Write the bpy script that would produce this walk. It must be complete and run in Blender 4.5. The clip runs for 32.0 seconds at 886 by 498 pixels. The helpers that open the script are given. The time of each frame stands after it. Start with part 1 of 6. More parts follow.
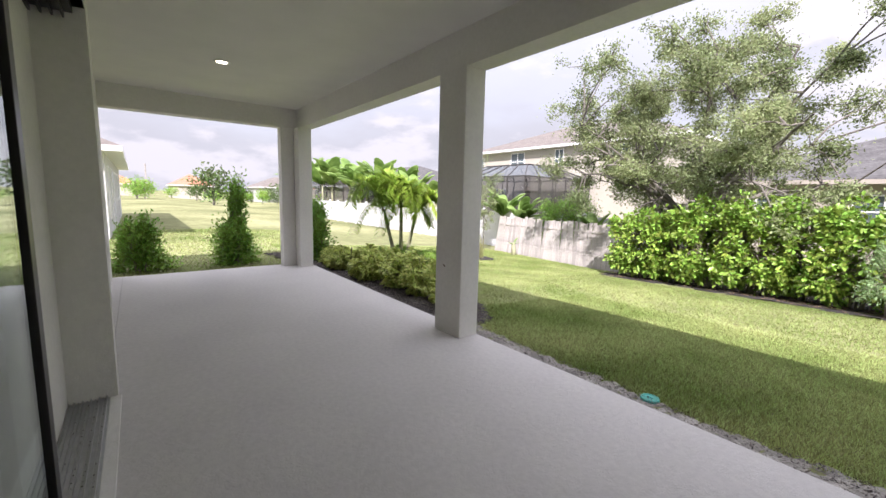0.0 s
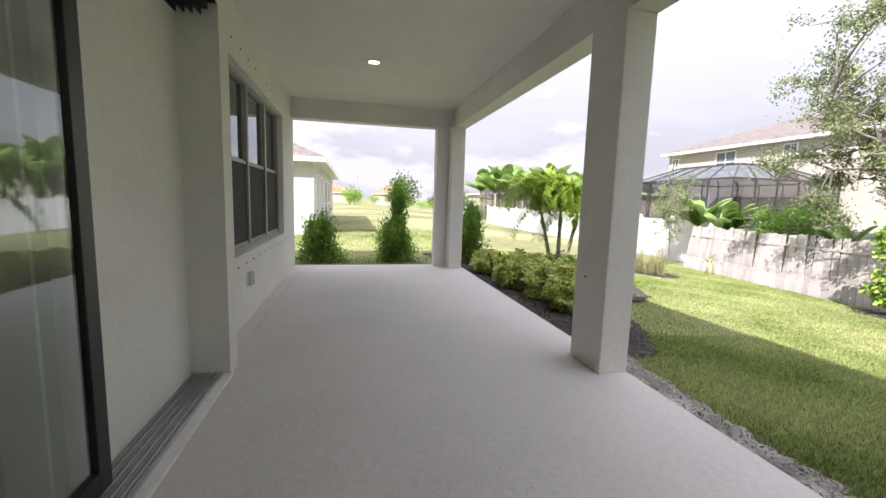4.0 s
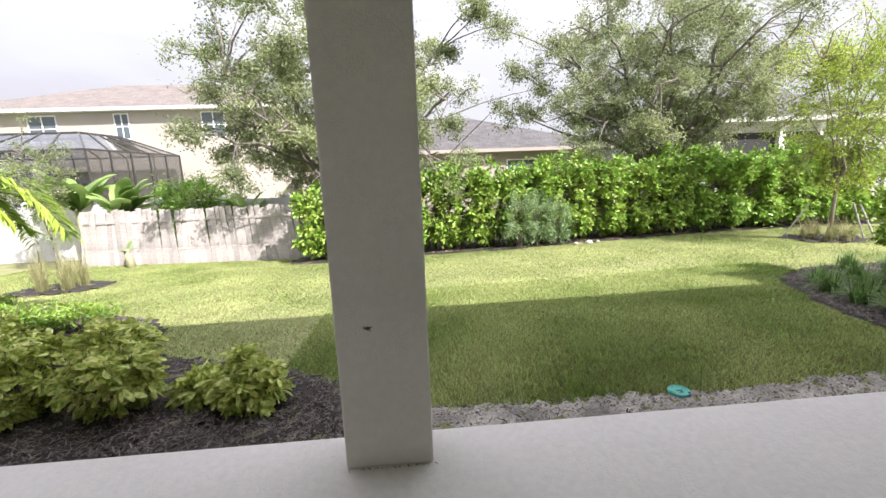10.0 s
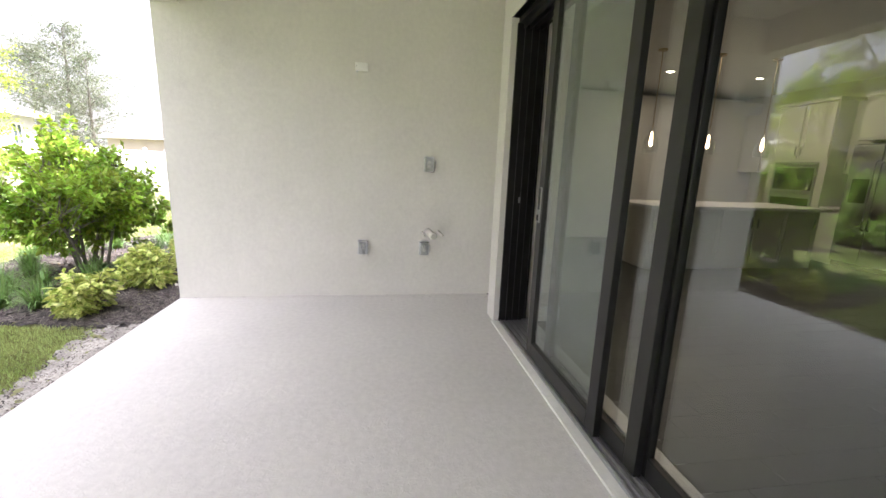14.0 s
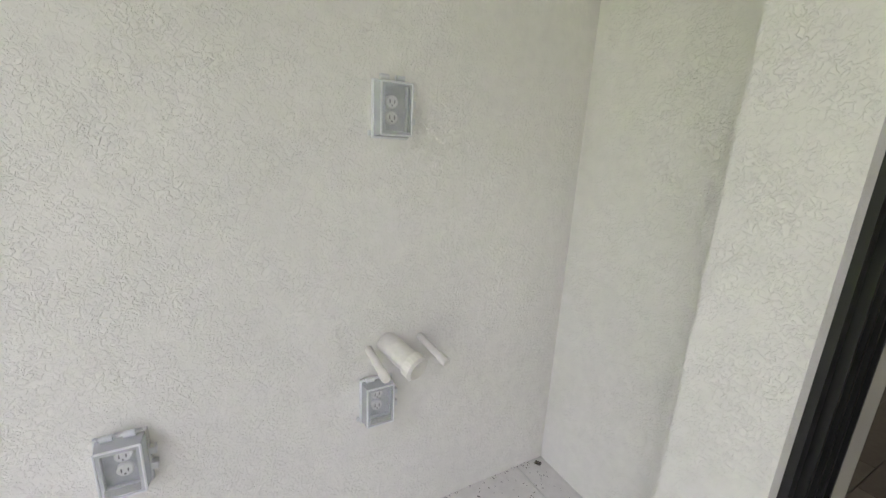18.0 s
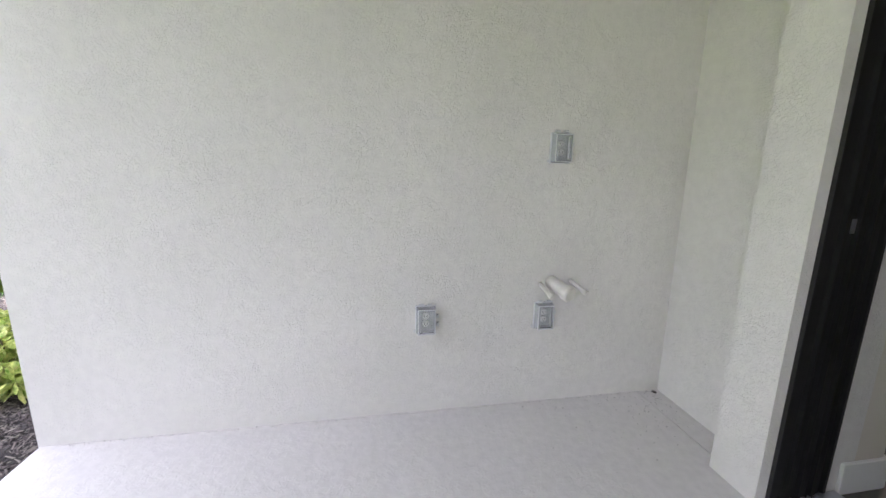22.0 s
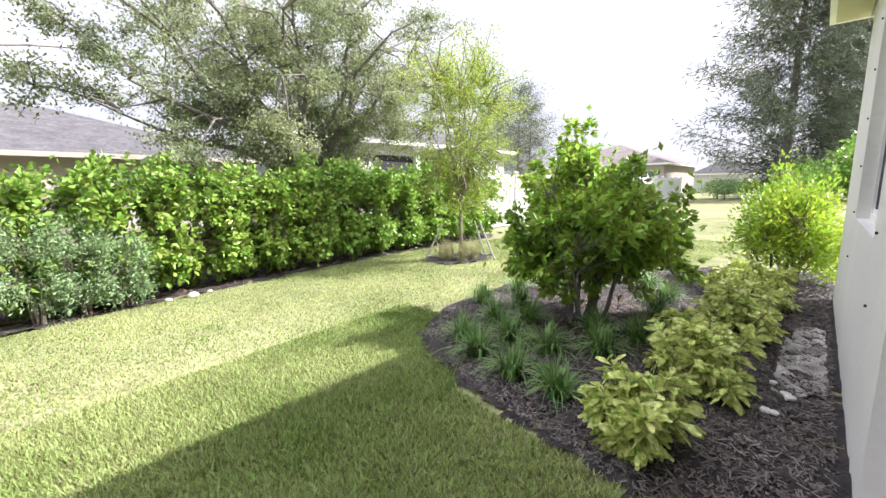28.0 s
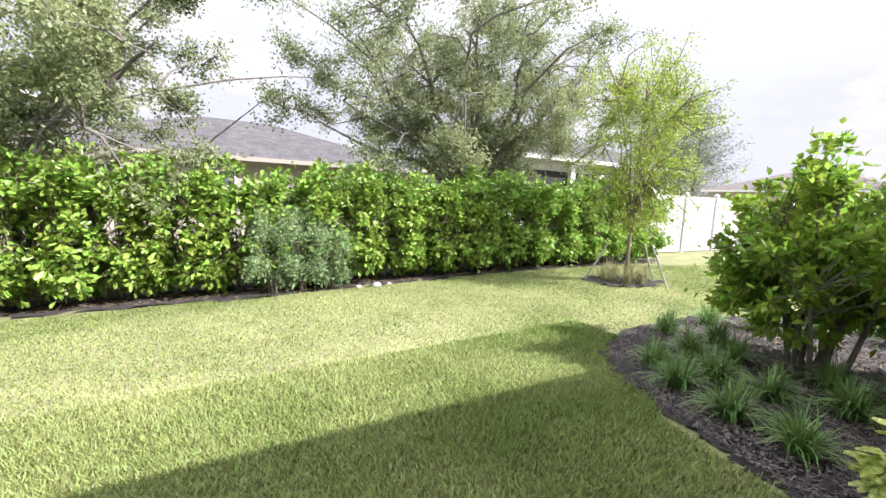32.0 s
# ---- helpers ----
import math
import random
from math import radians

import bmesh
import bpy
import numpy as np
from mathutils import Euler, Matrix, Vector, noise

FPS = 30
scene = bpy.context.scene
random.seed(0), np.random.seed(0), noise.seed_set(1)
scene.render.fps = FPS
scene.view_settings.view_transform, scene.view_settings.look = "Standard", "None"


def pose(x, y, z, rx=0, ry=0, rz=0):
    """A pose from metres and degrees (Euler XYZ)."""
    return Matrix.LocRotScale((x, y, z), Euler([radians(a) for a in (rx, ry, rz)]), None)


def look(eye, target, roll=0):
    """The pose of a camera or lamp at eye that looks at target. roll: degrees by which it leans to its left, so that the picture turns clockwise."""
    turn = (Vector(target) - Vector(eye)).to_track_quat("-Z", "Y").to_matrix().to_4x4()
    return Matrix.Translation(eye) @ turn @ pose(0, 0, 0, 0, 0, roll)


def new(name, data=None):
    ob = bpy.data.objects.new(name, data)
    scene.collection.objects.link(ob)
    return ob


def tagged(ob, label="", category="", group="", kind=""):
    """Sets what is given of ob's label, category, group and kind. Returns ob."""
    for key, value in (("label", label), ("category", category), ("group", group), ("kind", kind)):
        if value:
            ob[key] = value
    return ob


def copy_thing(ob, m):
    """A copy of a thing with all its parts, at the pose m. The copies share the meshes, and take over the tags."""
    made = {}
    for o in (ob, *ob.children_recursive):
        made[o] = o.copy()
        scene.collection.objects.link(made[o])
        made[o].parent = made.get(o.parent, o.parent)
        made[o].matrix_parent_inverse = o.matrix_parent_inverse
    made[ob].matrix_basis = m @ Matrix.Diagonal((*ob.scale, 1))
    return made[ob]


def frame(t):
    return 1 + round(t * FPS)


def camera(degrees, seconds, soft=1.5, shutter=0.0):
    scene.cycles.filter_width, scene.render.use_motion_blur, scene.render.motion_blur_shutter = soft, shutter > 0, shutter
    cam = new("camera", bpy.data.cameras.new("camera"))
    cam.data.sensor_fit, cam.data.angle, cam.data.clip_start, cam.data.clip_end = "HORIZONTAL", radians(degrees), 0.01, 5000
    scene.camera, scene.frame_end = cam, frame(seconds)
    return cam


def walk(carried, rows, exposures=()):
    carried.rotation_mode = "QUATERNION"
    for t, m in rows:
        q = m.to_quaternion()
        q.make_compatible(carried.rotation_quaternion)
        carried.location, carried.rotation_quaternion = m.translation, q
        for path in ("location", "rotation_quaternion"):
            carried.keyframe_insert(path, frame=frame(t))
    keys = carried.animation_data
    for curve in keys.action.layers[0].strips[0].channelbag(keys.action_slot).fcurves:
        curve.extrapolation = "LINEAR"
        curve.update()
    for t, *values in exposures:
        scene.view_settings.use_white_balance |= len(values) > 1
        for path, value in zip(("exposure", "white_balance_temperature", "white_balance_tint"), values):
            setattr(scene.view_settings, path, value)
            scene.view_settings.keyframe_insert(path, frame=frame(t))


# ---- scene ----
cam = camera(95.9, 32.0)
PATH = [
    (0, (1.46, 2.775, 1.424), (3.033, 1.567, 1.164), 1.4),
    (0.5, (1.49, 2.778, 1.42), (3.121, 1.649, 1.159), 1.2),
    (1, (1.546, 2.753, 1.48), (3.273, 1.779, 1.22), 1.8),
    (1.5, (1.574, 2.747, 1.503), (3.406, 1.988, 1.239), 1.7),
    (2, (1.563, 2.714, 1.474), (3.422, 2.023, 1.212), 1.5),
    (2.5, (1.628, 2.543, 1.429), (3.492, 1.866, 1.17), 1.4),
    (3, (1.74, 2.308, 1.322), (3.609, 1.641, 1.072), 1.8),
    (3.5, (1.819, 2.095, 1.283), (3.75, 1.63, 1.05), 2.4),
    (5.5, (2.18, 2.135, 1.33), (4.115, 1.699, 1.072), 1.0),
    (6, (2.481, 2.081, 1.335), (4.366, 1.469, 1.07), 0.8),
    (6.5, (2.753, 2.124, 1.344), (4.591, 1.386, 1.07), 0.4),
    (7, (2.999, 2.188, 1.374), (4.756, 1.274, 1.095), 0.0),
    (7.5, (3.231, 2.128, 1.352), (4.821, 0.952, 1.055), -0.6),
    (8, (3.473, 2.04, 1.343), (4.824, 0.599, 1.034), -0.5),
    (8.5, (3.738, 2.085, 1.383), (4.831, 0.442, 1.057), -0.9),
    (9, (4.029, 2.023, 1.338), (4.891, 0.248, 1.008), -0.8),
    (9.5, (4.307, 1.934, 1.323), (4.859, 0.042, 0.986), -1.1),
    (10, (4.498, 1.975, 1.394), (4.349, 0.018, 1.012), -2.1),
    (10.5, (4.703, 1.913, 1.351), (3.893, 0.133, 0.933), 0.1),
    (11, (4.881, 1.853, 1.325), (3.576, 0.396, 0.906), 0.7),
    (11.5, (5.079, 1.982, 1.35), (3.394, 0.994, 0.922), 1.1),
    (12, (5.045, 2.119, 1.35), (3.178, 1.538, 0.927), 1.6),
    (12.5, (4.826, 2.24, 1.328), (2.882, 2.025, 0.909), 2.1),
    (13, (4.595, 2.215, 1.324), (2.64, 2.205, 0.903), 2.4),
    (13.5, (4.39, 2.087, 1.361), (2.439, 2.223, 0.941), 2.2),
    (15.5, (2.771, 1.774, 1.318), (0.938, 2.466, 0.915), 2.5),
    (16, (2.364, 1.764, 1.377), (0.552, 2.481, 0.924), 2.9),
    (16.5, (1.965, 1.775, 1.321), (0.194, 2.591, 0.879), 2.4),
    (17, (1.555, 1.885, 1.308), (-0.197, 2.734, 0.85), 2.8),
    (17.5, (1.263, 1.912, 1.29), (-0.467, 2.807, 0.836), 2.9),
    (18, (1.052, 2.021, 1.279), (-0.64, 2.967, 0.785), 3.0),
    (18.5, (1.005, 2.062, 1.265), (-0.683, 3.017, 0.778), 3.1),
    (19, (1.055, 2.065, 1.231), (-0.65, 3.025, 0.815), 2.5),
    (19.5, (1.119, 2.002, 1.268), (-0.602, 2.923, 0.833), 2.6),
    (20, (1.256, 1.766, 1.295), (-0.481, 2.657, 0.864), 2.3),
    (20.5, (1.396, 1.625, 1.296), (-0.386, 2.427, 0.873), 1.9),
    (21, (1.598, 1.581, 1.266), (-0.256, 2.202, 0.847), 1.6),
    (21.5, (1.727, 1.554, 1.272), (-0.185, 1.968, 0.857), 1.1),
    (22, (1.883, 1.514, 1.278), (-0.043, 1.861, 0.867), 0.8),
    (22.5, (2.02, 1.485, 1.29), (0.09, 1.819, 0.883), 0.6),
    (23, (2.035, 1.451, 1.3), (0.1, 1.76, 0.9), 0.6),
    (23.5, (2.019, 1.37, 1.314), (0.062, 1.491, 0.921), 0.5),
    (24, (2.033, 1.244, 1.287), (0.089, 0.939, 0.932), 0.4),
    (24.5, (2.181, 1.056, 1.32), (0.362, 0.295, 0.989), 0.5),
    (25, (2.274, 0.839, 1.305), (0.657, -0.296, 0.988), 0.2),
    (25.5, (2.3, 0.558, 1.249), (0.944, -0.883, 0.961), 0.8),
    (27.5, (2.103, -0.228, 1.182), (0.838, -1.747, 0.879), -0.8),
    (28, (2.093, -0.223, 1.208), (0.651, -1.573, 0.895), -0.7),
    (28.5, (2.1, -0.205, 1.212), (0.463, -1.307, 0.887), -1.0),
    (29, (2.101, -0.226, 1.193), (0.409, -1.239, 0.863), -0.6),
    (29.5, (2.109, -0.266, 1.19), (0.412, -1.27, 0.856), -0.6),
    (30, (2.155, -0.3, 1.206), (0.459, -1.306, 0.871), -0.4),
    (30.5, (2.231, -0.345, 1.204), (0.599, -1.456, 0.886), -0.3),
    (31, (2.331, -0.4, 1.199), (0.826, -1.682, 0.895), 0.4),
    (31.5, (2.461, -0.445, 1.22), (1.166, -1.941, 0.928), 0.7),
    (32, (2.584, -0.46, 1.172), (1.652, -2.211, 0.918), 2.5),
]
EXPOSURE = ((0, 1.42, 6200, 24), (6, 1.56, 6300, 23), (9, 1.32, 6350, 21), (10.5, 1.76, 6350, 21), (12, 2.24, 6350, 21), (13, 2.56, 6350, 24), 
            (16, 3.01, 6250, 25), (19, 3.02, 5950, 26), (21, 3, 5850, 27), (22, 2.76, 5850, 26), (23, 2.64, 5850, 25), 
            (24, 2.41, 5800, 25), (25, 2.13, 5850, 23), (28, 1.7, 6100, 23), (30, 1.78, 6100, 23), (32, 1.55, 6150, 22))
walk(cam, [(t, look(eye, target, roll)) for t, eye, target, roll in PATH], EXPOSURE)

# ==== light ====
SUN = Vector((0.80, -0.71, -1.0)).normalized()      # the way the sunlight travels

world = bpy.data.worlds.new("sky")
scene.world = world
world.use_nodes = True
wn, wl = world.node_tree.nodes, world.node_tree.links
wn.clear()
w_out = wn.new("ShaderNodeOutputWorld")
w_bg = wn.new("ShaderNodeBackground")
w_bg.inputs["Strength"].default_value = 0.131
w_sky = wn.new("ShaderNodeTexSky")
w_sky.sky_type = 'NISHITA'
w_sky.sun_disc = False
w_sky.sun_elevation = math.asin(-SUN.z)
w_sky.sun_rotation = math.atan2(-SUN.x, -SUN.y)
w_sky.dust_density = 2.0
w_co = wn.new("ShaderNodeTexCoord")
w_map = wn.new("ShaderNodeMapping")
w_map.inputs["Scale"].default_value = (1.0, 1.0, 2.6)
wl.new(w_co.outputs["Generated"], w_map.inputs["Vector"])


def sky_noise(scale, detail, rough, low, high):
    """Cloud cover between two levels of a noise."""
    no = wn.new("ShaderNodeTexNoise")
    no.inputs["Scale"].default_value, no.inputs["Detail"].default_value, no.inputs["Roughness"].default_value = scale, detail, rough
    wl.new(w_map.outputs["Vector"], no.inputs["Vector"])
    mr = wn.new("ShaderNodeMapRange")
    mr.interpolation_type = 'SMOOTHSTEP'
    mr.inputs["From Min"].default_value, mr.inputs["From Max"].default_value = low, high
    wl.new(no.outputs["Fac"], mr.inputs["Value"])
    return mr.outputs["Result"]


def sky_mix(fac, one, two):
    mx = wn.new("ShaderNodeMixRGB")
    for k, v in (("Fac", fac), ("Color1", one), ("Color2", two)):
        if isinstance(v, tuple):
            mx.inputs[k].default_value = v
        elif isinstance(v, float):
            mx.inputs[k].default_value = v
        else:
            wl.new(v, mx.inputs[k])
    return mx.outputs["Color"]


w_haze = sky_mix(0.90, w_sky.outputs["Color"], (3.02, 3.09, 3.13, 1))                     # thin high veil over the blue
w_grey = sky_mix(sky_noise(1.7, 5.0, 0.5, 0.50, 0.66), w_haze, (2.70, 2.81, 2.88, 1))     # grey undersides
w_white = sky_mix(sky_noise(3.3, 10.0, 0.56, 0.50, 0.60), w_grey, (3.52, 3.55, 3.53, 1))  # white heaps
w_sep = wn.new("ShaderNodeSeparateXYZ")              # cloud deck: paler overhead than at the horizon
wl.new(w_co.outputs["Generated"], w_sep.inputs["Vector"])
w_sq = wn.new("ShaderNodeMath")
w_sq.operation = 'MULTIPLY'
wl.new(w_sep.outputs["Z"], w_sq.inputs[0])
wl.new(w_sep.outputs["Z"], w_sq.inputs[1])
w_grad = wn.new("ShaderNodeMath")
w_grad.operation = 'MULTIPLY_ADD'
w_grad.inputs[1].default_value, w_grad.inputs[2].default_value = 1.6, 0.74
wl.new(w_sq.outputs["Value"], w_grad.inputs[0])
w_mul = wn.new("ShaderNodeMixRGB")
w_mul.blend_type = 'MULTIPLY'
w_mul.inputs["Fac"].default_value = 1.0
wl.new(w_white, w_mul.inputs["Color1"])
wl.new(w_grad.outputs["Value"], w_mul.inputs["Color2"])
wl.new(w_mul.outputs["Color"], w_bg.inputs["Color"])
wl.new(w_bg.outputs["Background"], w_out.inputs["Surface"])

sun = new("sun", bpy.data.lights.new("sun", "SUN"))
sun.data.energy = 4.0
sun.data.angle = radians(0.6)
sun.data.color = (1.0, 0.965, 0.90)
sun.matrix_world = look((0, 0, 20), Vector((0, 0, 20)) + SUN)


# ==== materials ====
def mat(name, color, rough=0.8, metal=0.0, vary=0.15, scale=8.0, bump=0.0, bscale=60.0, detail=4.0,
        color2=None, rnd=0.0, spec=0.5, fine=0.0, fscale=90.0, trans=0.0, island=0.0, bdist=0.02):
    """Colour with stains at one scale and grain at another, and fine relief."""
    m = bpy.data.materials.new(name)
    m.use_nodes = True
    n, l = m.node_tree.nodes, m.node_tree.links
    b = n["Principled BSDF"]
    b.inputs["Roughness"].default_value = rough
    b.inputs["Metallic"].default_value = metal
    b.inputs["Specular IOR Level"].default_value = spec
    co = n.new("ShaderNodeTexCoord")
    no = n.new("ShaderNodeTexNoise")
    no.inputs["Scale"].default_value = scale
    no.inputs["Detail"].default_value = detail
    l.new(co.outputs["Object"], no.inputs["Vector"])
    ramp = n.new("ShaderNodeValToRGB")
    c1 = [c * (1 - vary) for c in color]
    c2 = [min(1, c * (1 + vary)) for c in (color2 or color)]
    ramp.color_ramp.elements[0].position, ramp.color_ramp.elements[0].color = 0.32, (*c1, 1)
    ramp.color_ramp.elements[1].position, ramp.color_ramp.elements[1].color = 0.68, (*c2, 1)
    l.new(no.outputs["Fac"], ramp.inputs["Fac"])
    last = ramp.outputs["Color"]
    if fine:
        f = n.new("ShaderNodeTexNoise")
        f.inputs["Scale"].default_value = fscale
        f.inputs["Detail"].default_value = 3.0
        l.new(co.outputs["Object"], f.inputs["Vector"])
        mr = n.new("ShaderNodeMapRange")
        mr.inputs["From Min"].default_value, mr.inputs["From Max"].default_value = 0.3, 0.7
        mr.inputs["To Min"].default_value, mr.inputs["To Max"].default_value = 1 - fine, 1 + fine
        l.new(f.outputs["Fac"], mr.inputs["Value"])
        hs = n.new("ShaderNodeHueSaturation")
        l.new(mr.outputs["Result"], hs.inputs["Value"])
        l.new(last, hs.inputs["Color"])
        last = hs.outputs["Color"]
    if rnd or island:
        if rnd:
            oi = n.new("ShaderNodeObjectInfo").outputs["Random"]
        else:
            oi = n.new("ShaderNodeNewGeometry").outputs["Random Per Island"]
        k = rnd or island
        mr = n.new("ShaderNodeMapRange")
        mr.inputs["To Min"].default_value, mr.inputs["To Max"].default_value = 1 - k, 1 + k
        l.new(oi, mr.inputs["Value"])
        hs = n.new("ShaderNodeHueSaturation")
        l.new(mr.outputs["Result"], hs.inputs["Value"])
        if island:
            mr2 = n.new("ShaderNodeMapRange")
            mr2.inputs["To Min"].default_value, mr2.inputs["To Max"].default_value = 0.5 - 0.06 * k, 0.5 + 0.05 * k
            l.new(oi, mr2.inputs["Value"])
            l.new(mr2.outputs["Result"], hs.inputs["Hue"])
        l.new(last, hs.inputs["Color"])
        last = hs.outputs["Color"]
    l.new(last, b.inputs["Base Color"])
    if bump:
        bn = n.new("ShaderNodeTexNoise")
        bn.inputs["Scale"].default_value = bscale
        bn.inputs["Detail"].default_value = 5.0
        l.new(co.outputs["Object"], bn.inputs["Vector"])
        bp = n.new("ShaderNodeBump")
        bp.inputs["Strength"].default_value = bump
        bp.inputs["Distance"].default_value = bdist
        l.new(bn.outputs["Fac"], bp.inputs["Height"])
        l.new(bp.outputs["Normal"], b.inputs["Normal"])
    if trans:
        tr = n.new("ShaderNodeBsdfTranslucent")
        l.new(last, tr.inputs["Color"])
        mx = n.new("ShaderNodeMixShader")
        mx.inputs["Fac"].default_value = trans
        l.new(b.outputs["BSDF"], mx.inputs[1])
        l.new(tr.outputs["BSDF"], mx.inputs[2])
        l.new(mx.outputs["Shader"], n["Material Output"].inputs["Surface"])
    return m


def leaf_mat(name, color, color2, rough=0.45, island=0.35, trans=0.3, scale=2.5):
    return mat(name, color, rough, vary=0.1, scale=scale, color2=color2, island=island, trans=trans, spec=0.4)


def glass_mat(name, tint=(0.9, 0.95, 0.93), mirror=0.09):
    """Thin window glass: clear, with a mirror that grows towards grazing."""
    m = bpy.data.materials.new(name)
    m.use_nodes = True
    n, l = m.node_tree.nodes, m.node_tree.links
    n.remove(n["Principled BSDF"])
    tr = n.new("ShaderNodeBsdfTransparent")
    tr.inputs["Color"].default_value = (*tint, 1)
    gl = n.new("ShaderNodeBsdfGlossy")
    gl.inputs["Roughness"].default_value = 0.02
    gl.inputs["Color"].default_value = (0.9, 0.95, 0.95, 1)
    lw = n.new("ShaderNodeLayerWeight")
    pw = n.new("ShaderNodeMath")
    pw.operation = 'POWER'
    pw.inputs[1].default_value = 3.5
    fr = n.new("ShaderNodeMath")
    fr.operation = 'MULTIPLY_ADD'
    fr.inputs[1].default_value, fr.inputs[2].default_value = 0.85, mirror
    l.new(lw.outputs["Facing"], pw.inputs[0])
    l.new(pw.outputs["Value"], fr.inputs[0])
    mx = n.new("ShaderNodeMixShader")
    l.new(fr.outputs["Value"], mx.inputs["Fac"])
    l.new(tr.outputs["BSDF"], mx.inputs[1])
    l.new(gl.outputs["BSDF"], mx.inputs[2])
    l.new(mx.outputs["Shader"], n["Material Output"].inputs["Surface"])
    return m


def glow_mat(name, color, strength):
    m = bpy.data.materials.new(name)
    m.use_nodes = True
    b = m.node_tree.nodes["Principled BSDF"]
    b.inputs["Base Color"].default_value = (*color, 1)
    b.inputs["Emission Color"].default_value = (*color, 1)
    b.inputs["Emission Strength"].default_value = strength
    return m


def stucco_mat(name, color, scale=84.0, depth=0.0019, spots=0.03):
    """Knock-down stucco: flattened islands of plaster with worm-like edges, heavier in patches, painted."""
    m = mat(name, color, 0.85, vary=0.035, scale=1.3, fine=spots, fscale=25.0, spec=0.25)
    n, l = m.node_tree.nodes, m.node_tree.links
    b = n["Principled BSDF"]
    co = n.new("ShaderNodeTexCoord")
    a = n.new("ShaderNodeTexNoise")
    a.inputs["Scale"].default_value, a.inputs["Detail"].default_value, a.inputs["Distortion"].default_value = scale, 3.0, 0.9
    a.inputs["Roughness"].default_value = 0.55
    l.new(co.outputs["Object"], a.inputs["Vector"])
    r = n.new("ShaderNodeMapRange")
    r.interpolation_type = 'SMOOTHSTEP'
    r.inputs["From Min"].default_value, r.inputs["From Max"].default_value = 0.45, 0.57
    l.new(a.outputs["Fac"], r.inputs["Value"])
    c = n.new("ShaderNodeTexNoise")
    c.inputs["Scale"].default_value, c.inputs["Detail"].default_value = scale * 1.9, 2.0
    l.new(co.outputs["Object"], c.inputs["Vector"])
    s = n.new("ShaderNodeMath")
    s.operation = 'MULTIPLY_ADD'
    s.inputs[1].default_value = 0.18
    l.new(c.outputs["Fac"], s.inputs[0])
    patch = n.new("ShaderNodeTexNoise")
    patch.inputs["Scale"].default_value, patch.inputs["Detail"].default_value = scale * 0.11, 3.0
    l.new(co.outputs["Object"], patch.inputs["Vector"])
    pr = n.new("ShaderNodeMapRange")
    pr.inputs["From Min"].default_value, pr.inputs["From Max"].default_value = 0.36, 0.62
    pr.inputs["To Min"].default_value, pr.inputs["To Max"].default_value = 0.30, 1.15
    l.new(patch.outputs["Fac"], pr.inputs["Value"])
    heavy = n.new("ShaderNodeMath")
    heavy.operation = 'MULTIPLY'
    l.new(r.outputs["Result"], heavy.inputs[0])
    l.new(pr.outputs["Result"], heavy.inputs[1])
    l.new(heavy.outputs["Value"], s.inputs[2])
    bp = n.new("ShaderNodeBump")
    bp.inputs["Strength"].default_value, bp.inputs["Distance"].default_value = 0.7, depth
    l.new(s.outputs["Value"], bp.inputs["Height"])
    l.new(bp.outputs["Normal"], b.inputs["Normal"])
    return m


STUCCO = stucco_mat("painted_stucco", (0.755, 0.738, 0.70))
STUCCO_LIGHT = stucco_mat("white_stucco", (0.82, 0.81, 0.78))
CEILING = mat("ceiling_paint", (0.745, 0.73, 0.68), 0.85, vary=0.03, scale=2.0, bump=0.12, bscale=70, bdist=0.003, spec=0.2)
DECK = stucco_mat("textured_deck_coating", (0.655, 0.637, 0.618), 48.0, 0.0012, 0.05)
BLACK = mat("bronze_black_frame", (0.016, 0.016, 0.016), 0.34, vary=0.2, scale=9, spec=0.5)
ALU = mat("mill_aluminium", (0.55, 0.56, 0.57), 0.35, metal=0.9, vary=0.08, scale=20)
ALU_GREY = mat("grey_window_frame", (0.34, 0.34, 0.33), 0.5, metal=0.3, vary=0.06, scale=8)
GLASS = glass_mat("window_glass", (0.86, 0.90, 0.88), 0.075)
GLASS_DARK = glass_mat("tinted_window_glass", (0.12, 0.13, 0.13))
SCREEN = mat("insect_screen", (0.03, 0.03, 0.032), 0.8, vary=0.1, scale=30, bump=0.3, bscale=400)
# near-black: stud colour, and painted shade for window rooms and patio
DARK = mat("stud_and_shade_dark", (0.03, 0.03, 0.032), 0.9, vary=0.2, scale=3)
WHITE = mat("white_paint", (0.84, 0.84, 0.82), 0.45, vary=0.03, scale=5)
VINYL = mat("white_vinyl", (0.60, 0.60, 0.61), 0.35, vary=0.03, scale=1.2, fine=0.02, fscale=12)
PLASTIC = mat("grey_plastic", (0.66, 0.67, 0.68), 0.35, vary=0.05, scale=40)
PVC = mat("painted_pipe", (0.72, 0.70, 0.65), 0.5, vary=0.05, scale=30, fine=0.04)
TEAL = mat("teal_plastic", (0.07, 0.42, 0.37), 0.45, vary=0.12, scale=30, fine=0.1)
GRASS_FAR = mat("field_grass", (0.165, 0.185, 0.082), 0.95, vary=0.2, scale=0.12, spec=0.05, color2=(0.245, 0.245, 0.13), fine=0.2, fscale=3.0, bump=0.4, bscale=8)
BLADE = leaf_mat("grass_blade", (0.18, 0.262, 0.046), (0.365, 0.405, 0.155), 0.55, 0.6, 0.42, 0.7)
SAND = mat("grey_sand", (0.34, 0.32, 0.29), 0.95, vary=0.4, scale=5, fine=0.3, fscale=70, bump=0.8, bscale=45)
